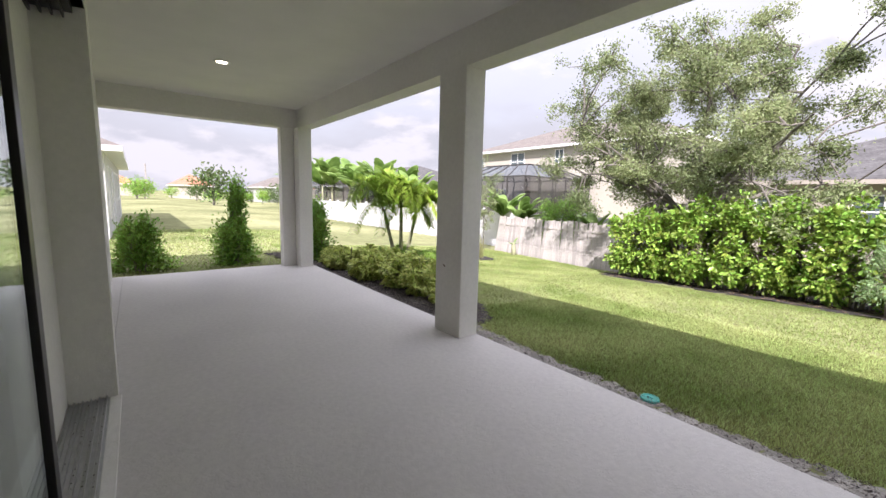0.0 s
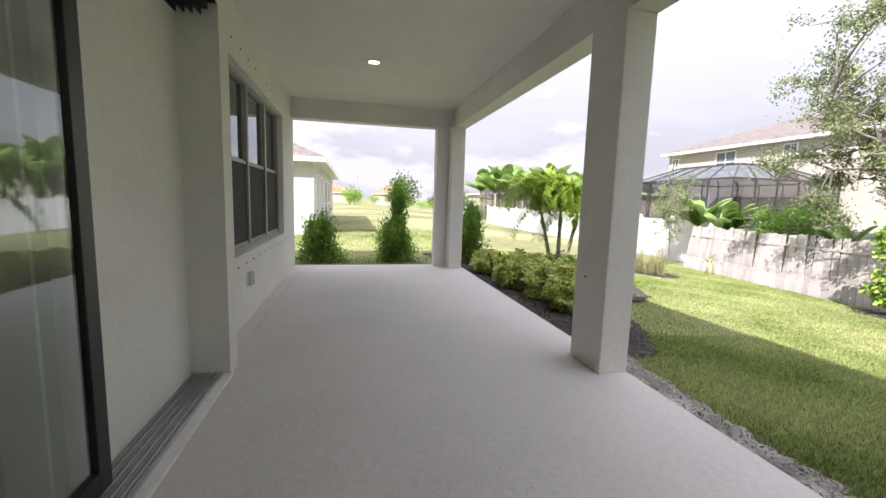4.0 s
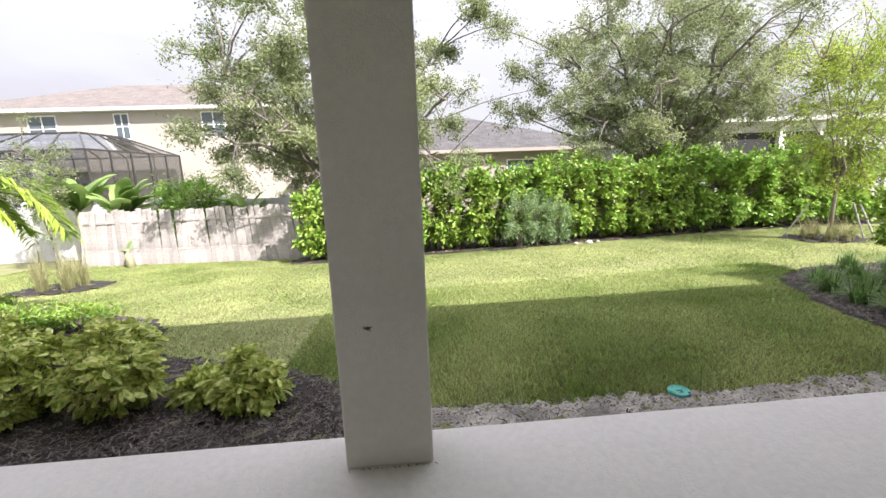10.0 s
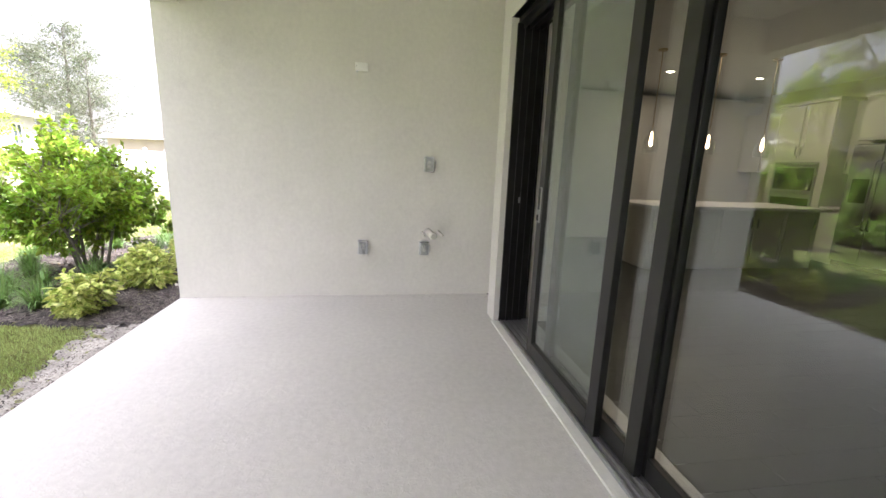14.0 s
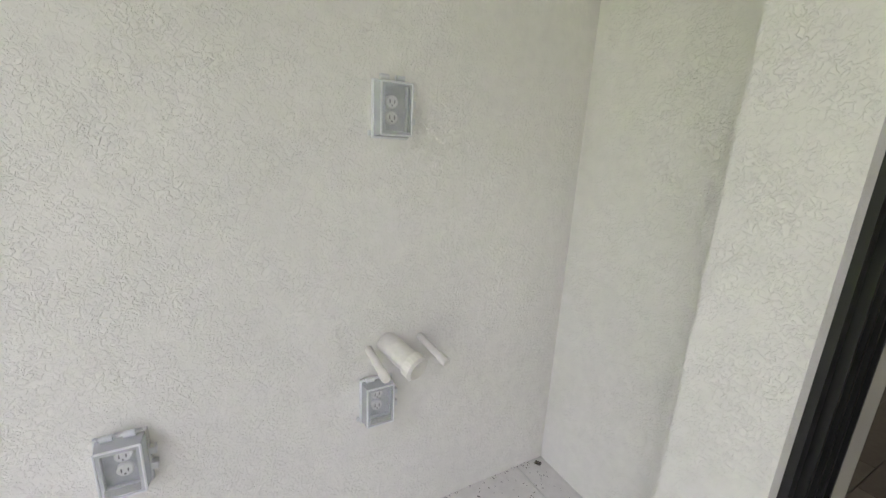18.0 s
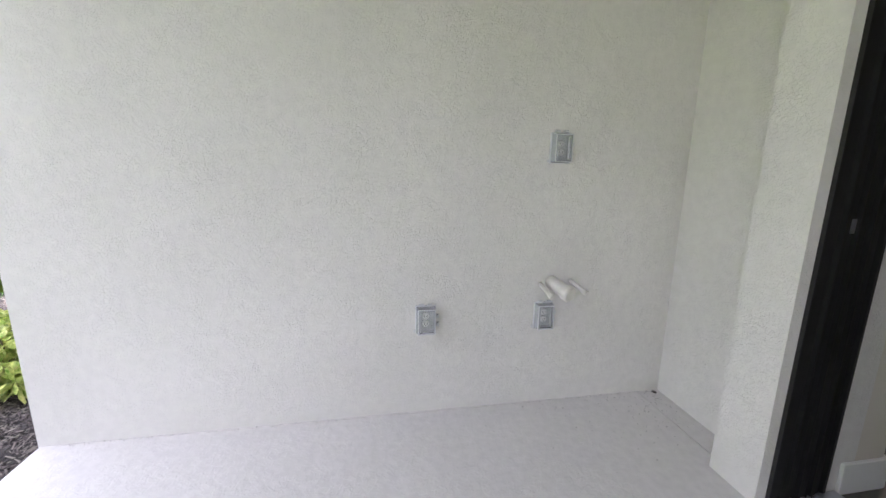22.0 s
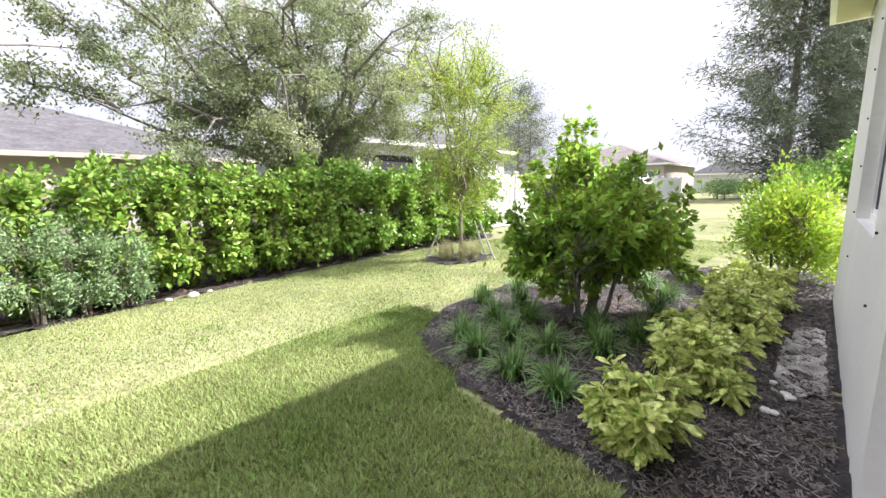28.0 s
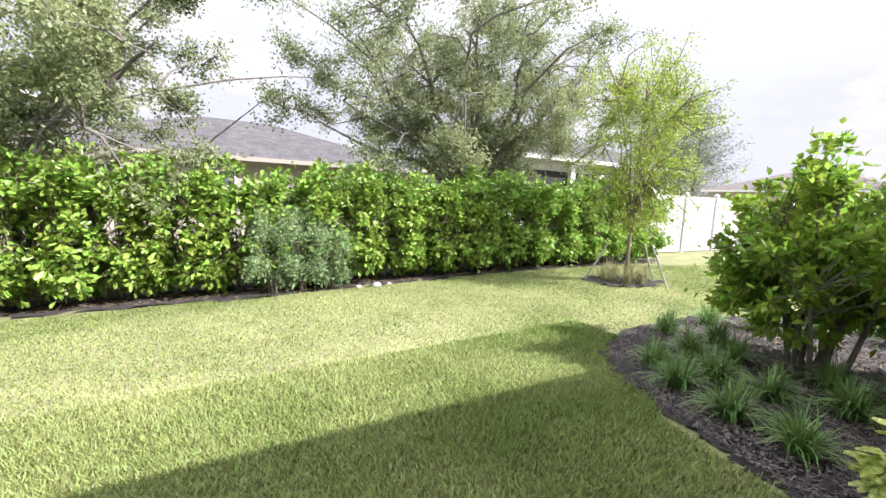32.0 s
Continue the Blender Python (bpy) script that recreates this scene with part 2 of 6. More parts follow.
MULCH = mat("dark_mulch", (0.034, 0.029, 0.027), 0.95, vary=0.4, scale=9, fine=0.4, fscale=80, bump=1.0, bscale=50)
CHIP = mat("mulch_chip", (0.112, 0.094, 0.086), 0.9, vary=0.2, scale=3, island=0.95)
WOOD_OLD = mat("weathered_grey_wood", (0.37, 0.345, 0.32), 0.9, vary=0.22, scale=3, rnd=0.18, fine=0.2, fscale=40, bump=0.5, bscale=60)
BARK = mat("grey_bark", (0.17, 0.155, 0.135), 0.95, vary=0.3, scale=9, bump=0.8, bscale=40)
BARK_PALM = mat("palm_trunk", (0.34, 0.34, 0.21), 0.85, vary=0.25, scale=14, bump=0.5, bscale=50)
BARK_THIN = mat("young_bark", (0.20, 0.17, 0.13), 0.9, vary=0.2, scale=20)
L_HEDGE = leaf_mat("clusia_leaf", (0.165, 0.30, 0.04), (0.335, 0.465, 0.085), 0.33, 0.45, 0.30, 0.8)
L_HEDGE_DK = leaf_mat("hedge_dark_leaf", (0.185, 0.34, 0.05), (0.34, 0.50, 0.10), 0.35, 0.35, 0.32, 0.8)
L_SAGE = leaf_mat("sage_leaf", (0.20, 0.32, 0.13), (0.30, 0.42, 0.20), 0.5, 0.25, 0.25, 0.9)
L_OAK = leaf_mat("oak_leaf", (0.19, 0.245, 0.11), (0.345, 0.39, 0.195), 0.6, 0.32, 0.45, 0.5)
L_BUSH = leaf_mat("ligustrum_leaf", (0.165, 0.31, 0.035), (0.37, 0.51, 0.075), 0.28, 0.45, 0.42, 1.5)
L_SHRUB = leaf_mat("shrub_leaf", (0.14, 0.29, 0.04), (0.28, 0.44, 0.08), 0.4, 0.4, 0.34, 1.2)
L_YELLOW = leaf_mat("bright_shrub_leaf", (0.24, 0.42, 0.035), (0.44, 0.56, 0.06), 0.4, 0.35, 0.4, 1.0)
L_CROTON = leaf_mat("variegated_leaf", (0.19, 0.33, 0.03), (0.76, 0.77, 0.28), 0.4, 0.2, 0.3, 34.0)
L_GROUND = leaf_mat("low_shrub_leaf", (0.16, 0.32, 0.045), (0.32, 0.46, 0.085), 0.4, 0.35, 0.33, 3.0)
L_LIRIOPE = leaf_mat("liriope_blade", (0.10, 0.21, 0.045), (0.22, 0.34, 0.11), 0.38, 0.4, 0.25, 3.0)
L_PALM = leaf_mat("palm_leaflet", (0.18, 0.32, 0.035), (0.40, 0.52, 0.085), 0.38, 0.35, 0.42, 0.9)
L_BANANA = leaf_mat("banana_leaf", (0.13, 0.235, 0.05), (0.25, 0.36, 0.10), 0.45, 0.3, 0.35, 1.4)
L_SAPLING = leaf_mat("sapling_leaf", (0.26, 0.38, 0.045), (0.43, 0.51, 0.10), 0.5, 0.35, 0.42, 0.8)
L_PINE = leaf_mat("pine_needle", (0.12, 0.16, 0.10), (0.22, 0.25, 0.17), 0.6, 0.35, 0.15, 0.4)
L_STRAW = leaf_mat("straw_blade", (0.24, 0.26, 0.10), (0.38, 0.35, 0.19), 0.6, 0.3, 0.3, 2.0)
L_FAR = leaf_mat("far_leaf", (0.055, 0.10, 0.03), (0.12, 0.17, 0.05), 0.6, 0.45, 0.2, 0.15)
CREAM = mat("cream_stucco", (0.44, 0.41, 0.35), 0.85, vary=0.05, scale=0.8, fine=0.03, fscale=10)
HOUSE_WHITE = mat("white_render", (0.54, 0.54, 0.53), 0.85, vary=0.04, scale=0.8)
TAN = mat("tan_stucco", (0.40, 0.36, 0.31), 0.85, vary=0.06, scale=0.8)
ROOF_GREY = mat("grey_shingles", (0.10, 0.098, 0.098), 0.95, spec=0.1, vary=0.2, scale=2.0, fine=0.25, fscale=9, bump=0.5, bscale=12)
ROOF_BROWN = mat("brown_shingles", (0.15, 0.132, 0.118), 0.9, vary=0.2, scale=2.0, fine=0.25, fscale=9, bump=0.5, bscale=12)
ROOF_RED = mat("clay_roof", (0.38, 0.17, 0.11), 0.9, vary=0.15, scale=2.0)
TILE = mat("wood_look_tile", (0.080, 0.080, 0.068), 0.38, vary=0.16, scale=3.0, rnd=0.22, fine=0.14, fscale=35)
GROUT = mat("floor_grout", (0.27, 0.25, 0.23), 0.9)
CABINET = mat("white_cabinet", (0.72, 0.70, 0.66), 0.4, vary=0.02, scale=4)
STEEL = mat("stainless_steel", (0.42, 0.42, 0.43), 0.3, metal=0.95, vary=0.05, scale=10)
NICKEL = mat("brushed_brass", (0.50, 0.40, 0.24), 0.3, metal=0.95, vary=0.05, scale=10)
INNER_WALL = mat("inner_wall_paint", (0.70, 0.66, 0.58), 0.8, vary=0.03, scale=2)
LAMP_GLOW = glow_mat("lamp_glow", (1.0, 0.72, 0.38), 2.5)
CAN_GLOW = glow_mat("downlight_glow", (1.0, 0.86, 0.60), 6.0)
ROCK = mat("pale_rock", (0.6, 0.58, 0.54), 0.9, vary=0.2, scale=9, bump=0.6, bscale=20)

# ==== mesh helpers ====
def mesh_of(bm, name, material, smooth=False):
    me = bpy.data.meshes.new(name)
    bm.to_mesh(me)
    bm.free()
    if smooth:
        me.polygons.foreach_set("use_smooth", [True] * len(me.polygons))
    me.materials.append(material)
    return me


def part(name, bm, material, parent=None, label="", smooth=False):
    ob = new(name, mesh_of(bm, name, material, smooth))
    ob.parent = parent
    if label:
        ob["label"] = label
    return ob


def thing(name, x, y, z, label, category, group="", kind="", rz=0.0):
    ob = new(name)
    ob.empty_display_size = 0.1
    ob.matrix_world = pose(x, y, z, 0, 0, rz)
    return tagged(ob, label, category, group, kind)


def box(bm, x0, y0, z0, x1, y1, z1, bevel=0.0, m=None):
    vs = [bm.verts.new(v) for v in ((x0, y0, z0), (x1, y0, z0), (x1, y1, z0), (x0, y1, z0),
                                    (x0, y0, z1), (x1, y0, z1), (x1, y1, z1), (x0, y1, z1))]
    for f in ((3, 2, 1, 0), (4, 5, 6, 7), (0, 1, 5, 4), (1, 2, 6, 5), (2, 3, 7, 6), (3, 0, 4, 7)):
        bm.faces.new([vs[i] for i in f])
    if bevel:
        es = {e for v in vs for e in v.link_edges}
        r = bmesh.ops.bevel(bm, geom=list(es), offset=bevel, segments=2, profile=0.6, affect='EDGES')
        vs = [v for v in r["verts"]]
    if m is not None:
        bmesh.ops.transform(bm, matrix=m, verts=vs)
    return bm


def boxes(*args, bevel=0.0):
    bm = bmesh.new()
    for a in args:
        box(bm, *a, bevel=bevel)
    return bm


def tube(bm, pts, radii, sides=8, cap=True):
    """A tapering round tube through points."""
    rings = []
    n = len(pts)
    for i, p in enumerate(pts):
        d = (Vector(pts[min(i + 1, n - 1)]) - Vector(pts[max(i - 1, 0)])).normalized()
        a = d.orthogonal().normalized() if i == 0 else (a - d * a.dot(d)).normalized()
        b = d.cross(a)
        r = radii[i] if hasattr(radii, "__len__") else radii
        rings.append([bm.verts.new(Vector(p) + (a * math.cos(k * math.tau / sides) + b * math.sin(k * math.tau / sides)) * r) for k in range(sides)])
    for r0, r1 in zip(rings, rings[1:]):
        for k in range(sides):
            bm.faces.new((r0[k], r0[(k + 1) % sides], r1[(k + 1) % sides], r1[k]))
    if cap:
        bm.faces.new(list(reversed(rings[0])))
        bm.faces.new(rings[-1])
    return bm


def lathe(bm, profile, sides=24, m=None):
    """A turned shape from (radius, z) pairs."""
    rings = [[bm.verts.new((r * math.cos(k * math.tau / sides), r * math.sin(k * math.tau / sides), z)) for k in range(sides)] for r, z in profile]
    for r0, r1 in zip(rings, rings[1:]):
        for k in range(sides):
            bm.faces.new((r0[k], r0[(k + 1) % sides], r1[(k + 1) % sides], r1[k]))
    bm.faces.new(list(reversed(rings[0])))
    bm.faces.new(rings[-1])
    if m is not None:
        bmesh.ops.transform(bm, matrix=m, verts=[v for r in rings for v in r])
    return bm


def np_mesh(name, verts, faces, material, smooth=False):
    """A mesh from arrays; faces all have the same number of corners."""
    me = bpy.data.meshes.new(name)
    verts = np.asarray(verts, dtype=np.float32)
    faces = np.asarray(faces, dtype=np.int32)
    k = faces.shape[1]
    me.vertices.add(len(verts))
    me.vertices.foreach_set("co", verts.ravel())
    me.loops.add(faces.size)
    me.loops.foreach_set("vertex_index", faces.ravel())
    me.polygons.add(len(faces))
    me.polygons.foreach_set("loop_start", np.arange(0, faces.size, k, dtype=np.int32))
    me.polygons.foreach_set("loop_total", np.full(len(faces), k, dtype=np.int32))
    if smooth:
        me.polygons.foreach_set("use_smooth", np.ones(len(faces), dtype=bool))
    me.update(calc_edges=True)
    me.materials.append(material)
    return me


def part_np(name, vf, material, parent=None, label="", smooth=False):
    ob = new(name, np_mesh(name, vf[0], vf[1], material, smooth))
    ob.parent = parent
    if label:
        ob["label"] = label
    return ob


def unit(v):
    return v / np.maximum(np.linalg.norm(v, axis=-1, keepdims=True), 1e-9)


def leaves(pos, way, length, width, rng, fold=0.25, droop=0.0, blunt=False):
    """Folded leaf blades that start at pos and grow along way. Returns vertices and faces."""
    n = len(pos)
    way = unit(way)
    side = unit(np.cross(way, rng.normal(size=(n, 3))))
    up = np.cross(side, way)
    L = (length * rng.uniform(0.7, 1.25, (n, 1)))
    W = (width * rng.uniform(0.75, 1.2, (n, 1)))
    tip = pos + way * L
    tip[:, 2:3] -= droop * L
    if blunt:
        mid = pos + way * L * 0.62
        mid[:, 2:3] -= droop * L * 0.4
        v = np.stack([pos, mid + side * W * 0.5 + up * W * fold, tip + side * W * 0.22, tip - side * W * 0.22, mid - side * W * 0.5 + up * W * fold], 1)
        i = np.arange(n)[:, None] * 5
        f = np.concatenate([i + np.array([[0, 1, 2]]), i + np.array([[0, 2, 3]]), i + np.array([[0, 3, 4]])], 1).reshape(-1, 3)
        return v.reshape(-1, 3), f
    mid = pos + way * L * 0.45
    mid[:, 2:3] -= droop * L * 0.3
    v = np.stack([pos, mid + side * W * 0.5 + up * W * fold, tip, mid - side * W * 0.5 + up * W * fold], 1)
    i = np.arange(n)[:, None] * 4
    f = np.concatenate([i + np.array([[0, 1, 2]]), i + np.array([[0, 2, 3]])], 1).reshape(-1, 3)
    return v.reshape(-1, 3), f


def join(*vfs):
    out_v, out_f, k = [], [], 0
    for v, f in vfs:
        out_v.append(v)
        out_f.append(f + k)
        k += len(v)
    return np.concatenate(out_v), np.concatenate(out_f)


def in_poly(px, py, poly):
    inside = np.zeros(len(px), dtype=bool)
    for (x0, y0), (x1, y1) in zip(poly, poly[1:] + poly[:1]):
        hit = ((y0 > py) != (y1 > py))
        hit &= px < (x1 - x0) * (py - y0) / ((y1 - y0) if y1 != y0 else 1e-9) + x0
        inside ^= hit
    return inside


def gz(x, y):
    """Height of the ground: a little under the slab, falling away from the house, more so past the column."""
    d = np.clip(-np.asarray(y, dtype=float), 0.0, 12.0)
    return -0.10 - (0.025 + 0.040 * np.clip((np.asarray(x, dtype=float) + 3.0) / 11.0, 0, 1)) * d


# ==== setting: slab, walls, beams, ceiling ====
X_END, Y_WALL, Y_DOOR = 9.70, 3.15, 2.95
Z_BEAM, Z_CEIL = 2.645, 2.99

slab = tagged(part("floor", boxes((-0.02, 0.0, -0.35, X_END, 3.02, 0.0), bevel=0.012), DECK), "pale grey concrete slab with a rough knock-down coating", "floor", kind="structure")
tagged(part("floor_base", boxes((0.0, 3.02, -0.35, X_END, 3.40, -0.001)), DECK), "slab edge under the house wall", "floor", kind="structure")

wall_end = tagged(part("wall_end", boxes((-0.25, 0.0, -0.35, 0.0, 3.35, 3.3)), STUCCO), "beige stucco end wall of the porch", "wall", kind="structure")
bm = boxes((-0.0, Y_WALL, -0.3, 0.59, 3.4, 3.3),             # niche beside the end wall
           (0.59, Y_DOOR, -0.3, 0.800, 3.4, 3.3),             # pier at the door jamb
           (0.800, Y_DOOR, 2.50, 4.86, 3.4, 3.3),             # over the door
           (4.86, Y_DOOR, -0.3, 5.04, 3.4, 3.3),             # pier at the end of the tracks
           (3.62, 3.205, -0.3, 4.86, 3.4, 2.50))              # wall behind the tracks
tagged(part("wall_door", bm, STUCCO), "beige stucco wall round the sliding door", "wall", kind="structure")
WX0, WX1, WZ0, WZ1 = 5.81, 8.55, 0.70, 2.50
bm = boxes((5.04, Y_WALL, -0.3, WX0, 3.4, 3.3), (WX1, Y_WALL, -0.3, 9.70, 3.4, 3.3),
           (WX0, Y_WALL, -0.3, WX1, 3.4, WZ0), (WX0, Y_WALL, WZ1, WX1, 3.4, 3.3))
tagged(part("wall_window", bm, STUCCO), "beige stucco house wall with a triple window", "wall", kind="structure")

tagged(part("beam_long", boxes((-0.25, 0.0, Z_BEAM, 9.70, 0.24, 3.3)), STUCCO), "stuccoed beam along the open side", "beam", kind="structure")
tagged(part("beam_end", boxes((9.45, 0.24, Z_BEAM, 9.70, 3.15, 3.3)), STUCCO), "stuccoed beam across the open end", "beam", kind="structure")
tagged(part("ceiling", boxes((0.0, 0.24, Z_CEIL, 9.45, 3.15, Z_CEIL + 0.1)), CEILING), "smooth beige porch ceiling", "ceiling", kind="structure")

col = tagged(part("column", boxes((4.45, 0.005, -0.005, 4.87, 0.25, Z_BEAM + 0.001), bevel=0.012), STUCCO), "square beige stucco column on the slab edge", "column", "porch columns")
col2 = thing("column", 9.32, 0.2, 0.0, "stepped beige stucco corner column", "column", "porch columns")
part("shaft", boxes((-0.12, -0.15, -0.3, 0.36, 0.10, Z_BEAM + 0.001), bevel=0.012), STUCCO, col2)
part("pier", boxes((0.14, 0.102, -0.3, 0.36, 0.34, Z_BEAM + 0.001), bevel=0.012), STUCCO, col2)

# roof of the house and porch, eaves and soffit
bm = boxes((-4.10, -0.32, 2.86, 9.95, -0.27, 3.04), (9.95, -0.32, 2.86, 10.0, 12.0, 3.04), (-4.15, -0.32, 2.86, -4.10, 12.0, 3.04))
tagged(part("fascia", bm, WHITE), "painted eaves board", "fascia", kind="structure")
bm = bmesh.new()
y = -0.27
while y < -0.02:
    box(bm, -4.10, y, 2.86, 9.95, y + 0.078, 2.868)
    box(bm, -4.10, y + 0.078, 2.866, 9.95, y + 0.085, 2.874)
    y += 0.085
tagged(part("soffit", bm, mat("soffit_paint", (0.50, 0.47, 0.30), 0.6, vary=0.05)), "ribbed soffit under the eaves", "soffit", kind="structure")
bm = bmesh.new()
v = [bm.verts.new(p) for p in ((-4.2, -0.34, 3.042), (10.02, -0.34, 3.042), (10.02, 12.0, 3.042), (-4.2, 12.0, 3.042), (2.0, 5.8, 5.3), (4.2, 5.8, 5.3))]
for f in ((0, 1, 5, 4), (1, 2, 5), (2, 3, 4, 5), (3, 0, 4), (3, 2, 1, 0)):
    bm.faces.new([v[i] for i in f])
tagged(part("roof", bm, ROOF_BROWN), "brown shingle hip roof of the house", "roof", kind="structure")

# outer wall of the house past the porch, with its window
HX0, HX1, HZ0, HZ1 = -2.35, -0.86, 0.92, 2.42
bm = boxes((-3.9, 0.0, -0.35, HX0, 0.25, 2.86), (HX1, 0.0, -0.35, -0.25, 0.25, 2.86),
           (HX0, 0.0, -0.35, HX1, 0.25, HZ0), (HX0, 0.0, HZ1, HX1, 0.25, 2.86), (-3.9, 0.25, -0.35, -3.65, 12.0, 2.86))
tagged(part("wall_side", bm, STUCCO), "beige stucco outer wall of the house", "wall", kind="structure")


# ==== ground ====
xs = np.concatenate([[-1500, -300, -100, -40, -20], np.arange(-12, 17, 1.0), [20, 40, 100, 300, 1500.0]])
ys = np.concatenate([[-1500, -300, -100, -40, -20], np.arange(-13, 2, 1.0), [20, 100, 300, 1500.0]])
X, Y = np.meshgrid(xs, ys)
v = np.stack([X, Y, gz(X, Y)], -1).reshape(-1, 3)
a = (np.arange(len(ys) - 1)[:, None] * len(xs) + np.arange(len(xs) - 1)[None]).ravel()
tagged(part_np("ground", (v, np.stack([a, a + 1, a + len(xs) + 1, a + len(xs)], 1)), GRASS_FAR), "wide green lawn and fields", "lawn", kind="structure")

# ==== sliding door ====
door = thing("door_1", 0.785, 3.0, 0.0, "black three-panel sliding glass door, partly open", "sliding door", kind="structure")
DX0, DX1, DH = 0.800, 4.86, 2.46


def dpart(name, bm, material, label=""):
    bmesh.ops.translate(bm, verts=bm.verts, vec=(-0.785, -3.0, 0))
    return part(name, bm, material, door, label)


bm = bmesh.new()
for k in range(5):                                   # sill: aluminium channels in steps
    y0 = 2.992 + 0.0412 * k
    box(bm, DX0 + 0.02, y0, 0.002, DX1, y0 + 0.033, 0.012)
    box(bm, DX0 + 0.02, y0 + 0.013, 0.012, DX1, y0 + 0.019, 0.030)
    box(bm, DX0 + 0.02, y0 + 0.033, 0.002, DX1, y0 + 0.040, 0.022)
dpart("sill_track", bm, ALU, "bare aluminium sill track with five channels")
dpart("sill_curb", boxes((DX0, 2.93, 0.001, DX1, 2.992, 0.016), bevel=0.004), STUCCO_LIGHT)
dpart("inner_sill", boxes((DX0 + 0.02, 3.206, 0.001, 3.619, 3.30, 0.035), bevel=0.004), ALU)
bm = bmesh.new()
for k in range(4):                                   # head and jamb: black channels
    y0 = 3.010 + 0.048 * k
    box(bm, DX0, y0, DH, DX1, y0 + 0.038, DH + 0.04)
    box(bm, DX0, y0 + 0.038, DH - 0.035, DX1, y0 + 0.048, DH + 0.04)
dpart("head_track", bm, BLACK)
bm = boxes((DX0, 2.998, 0.014, DX0 + 0.010, 3.244, DH))
for k in range(5):
    y0 = 2.998 + 0.0585 * k
    box(bm, DX0 + 0.010, y0, 0.014, DX0 + (0.016 if k == 0 else 0.028), y0 + (0.030 if k == 0 else 0.012), DH)
dpart("jamb_frame", bm, BLACK)
dpart("strike", boxes((DX0 + 0.0105, 3.10, 1.07, DX0 + 0.016, 3.118, 1.12), bevel=0.003), STEEL, "steel strike plate")
dpart("head_casing", boxes((DX0, Y_DOOR + 0.004, DH + 0.04, DX1, 3.245, 2.504)), BLACK)


def panel(x0, x1, y, handle=False):
    p = new("panel")
    p.parent = door
    w, d = 0.085, 0.038
    o = (-0.785, -3.0)
    for name, b in (("stile", (x0, y - d / 2, 0.035, x0 + w, y + d / 2, DH - 0.005)), ("stile", (x1 - w, y - d / 2, 0.035, x1, y + d / 2, DH - 0.005)),
                    ("rail", (x0 + w, y - d / 2, 0.035, x1 - w, y + d / 2, 0.135)), ("rail", (x0 + w, y - d / 2, DH - 0.085, x1 - w, y + d / 2, DH - 0.005))):
        bm = boxes(b, bevel=0.004)
        bmesh.ops.translate(bm, verts=bm.verts, vec=(*o, 0))
        part(name, bm, BLACK, p)
    bm = boxes((x0 + w - 0.006, y - 0.004, 0.13, x1 - w + 0.006, y + 0.004, DH - 0.08))
    bmesh.ops.translate(bm, verts=bm.verts, vec=(*o, 0))
    g = part("pane", bm, GLASS, p)
    g.visible_shadow = False
    if handle:
        bm = boxes((x0 + 0.024, y - d / 2 - 0.010, 1.00, x0 + 0.062, y - d / 2 + 0.001, 1.24), bevel=0.004)
        bmesh.ops.translate(bm, verts=bm.verts, vec=(*o, 0))
        hd = part("door_handle", bm, STEEL, p, "steel flush pull with a black recess")
        bm = boxes((x0 + 0.029, y - d / 2 - 0.0125, 1.09, x0 + 0.057, y - d / 2 - 0.0105, 1.232))
        bmesh.ops.translate(bm, verts=bm.verts, vec=(*o, 0))
        part("recess", bm, BLACK, hd)
        bm = boxes((x0 + 0.034, y - d / 2 - 0.020, 1.015, x0 + 0.052, y - d / 2 - 0.0105, 1.055), bevel=0.003)
        bmesh.ops.translate(bm, verts=bm.verts, vec=(*o, 0))
        part("thumb_latch", bm, BLACK, hd)


panel(1.46, 2.43, 3.035, True)
panel(1.66, 2.70, 3.081)
panel(2.625, 3.72, 3.127)

# ==== triple window ====


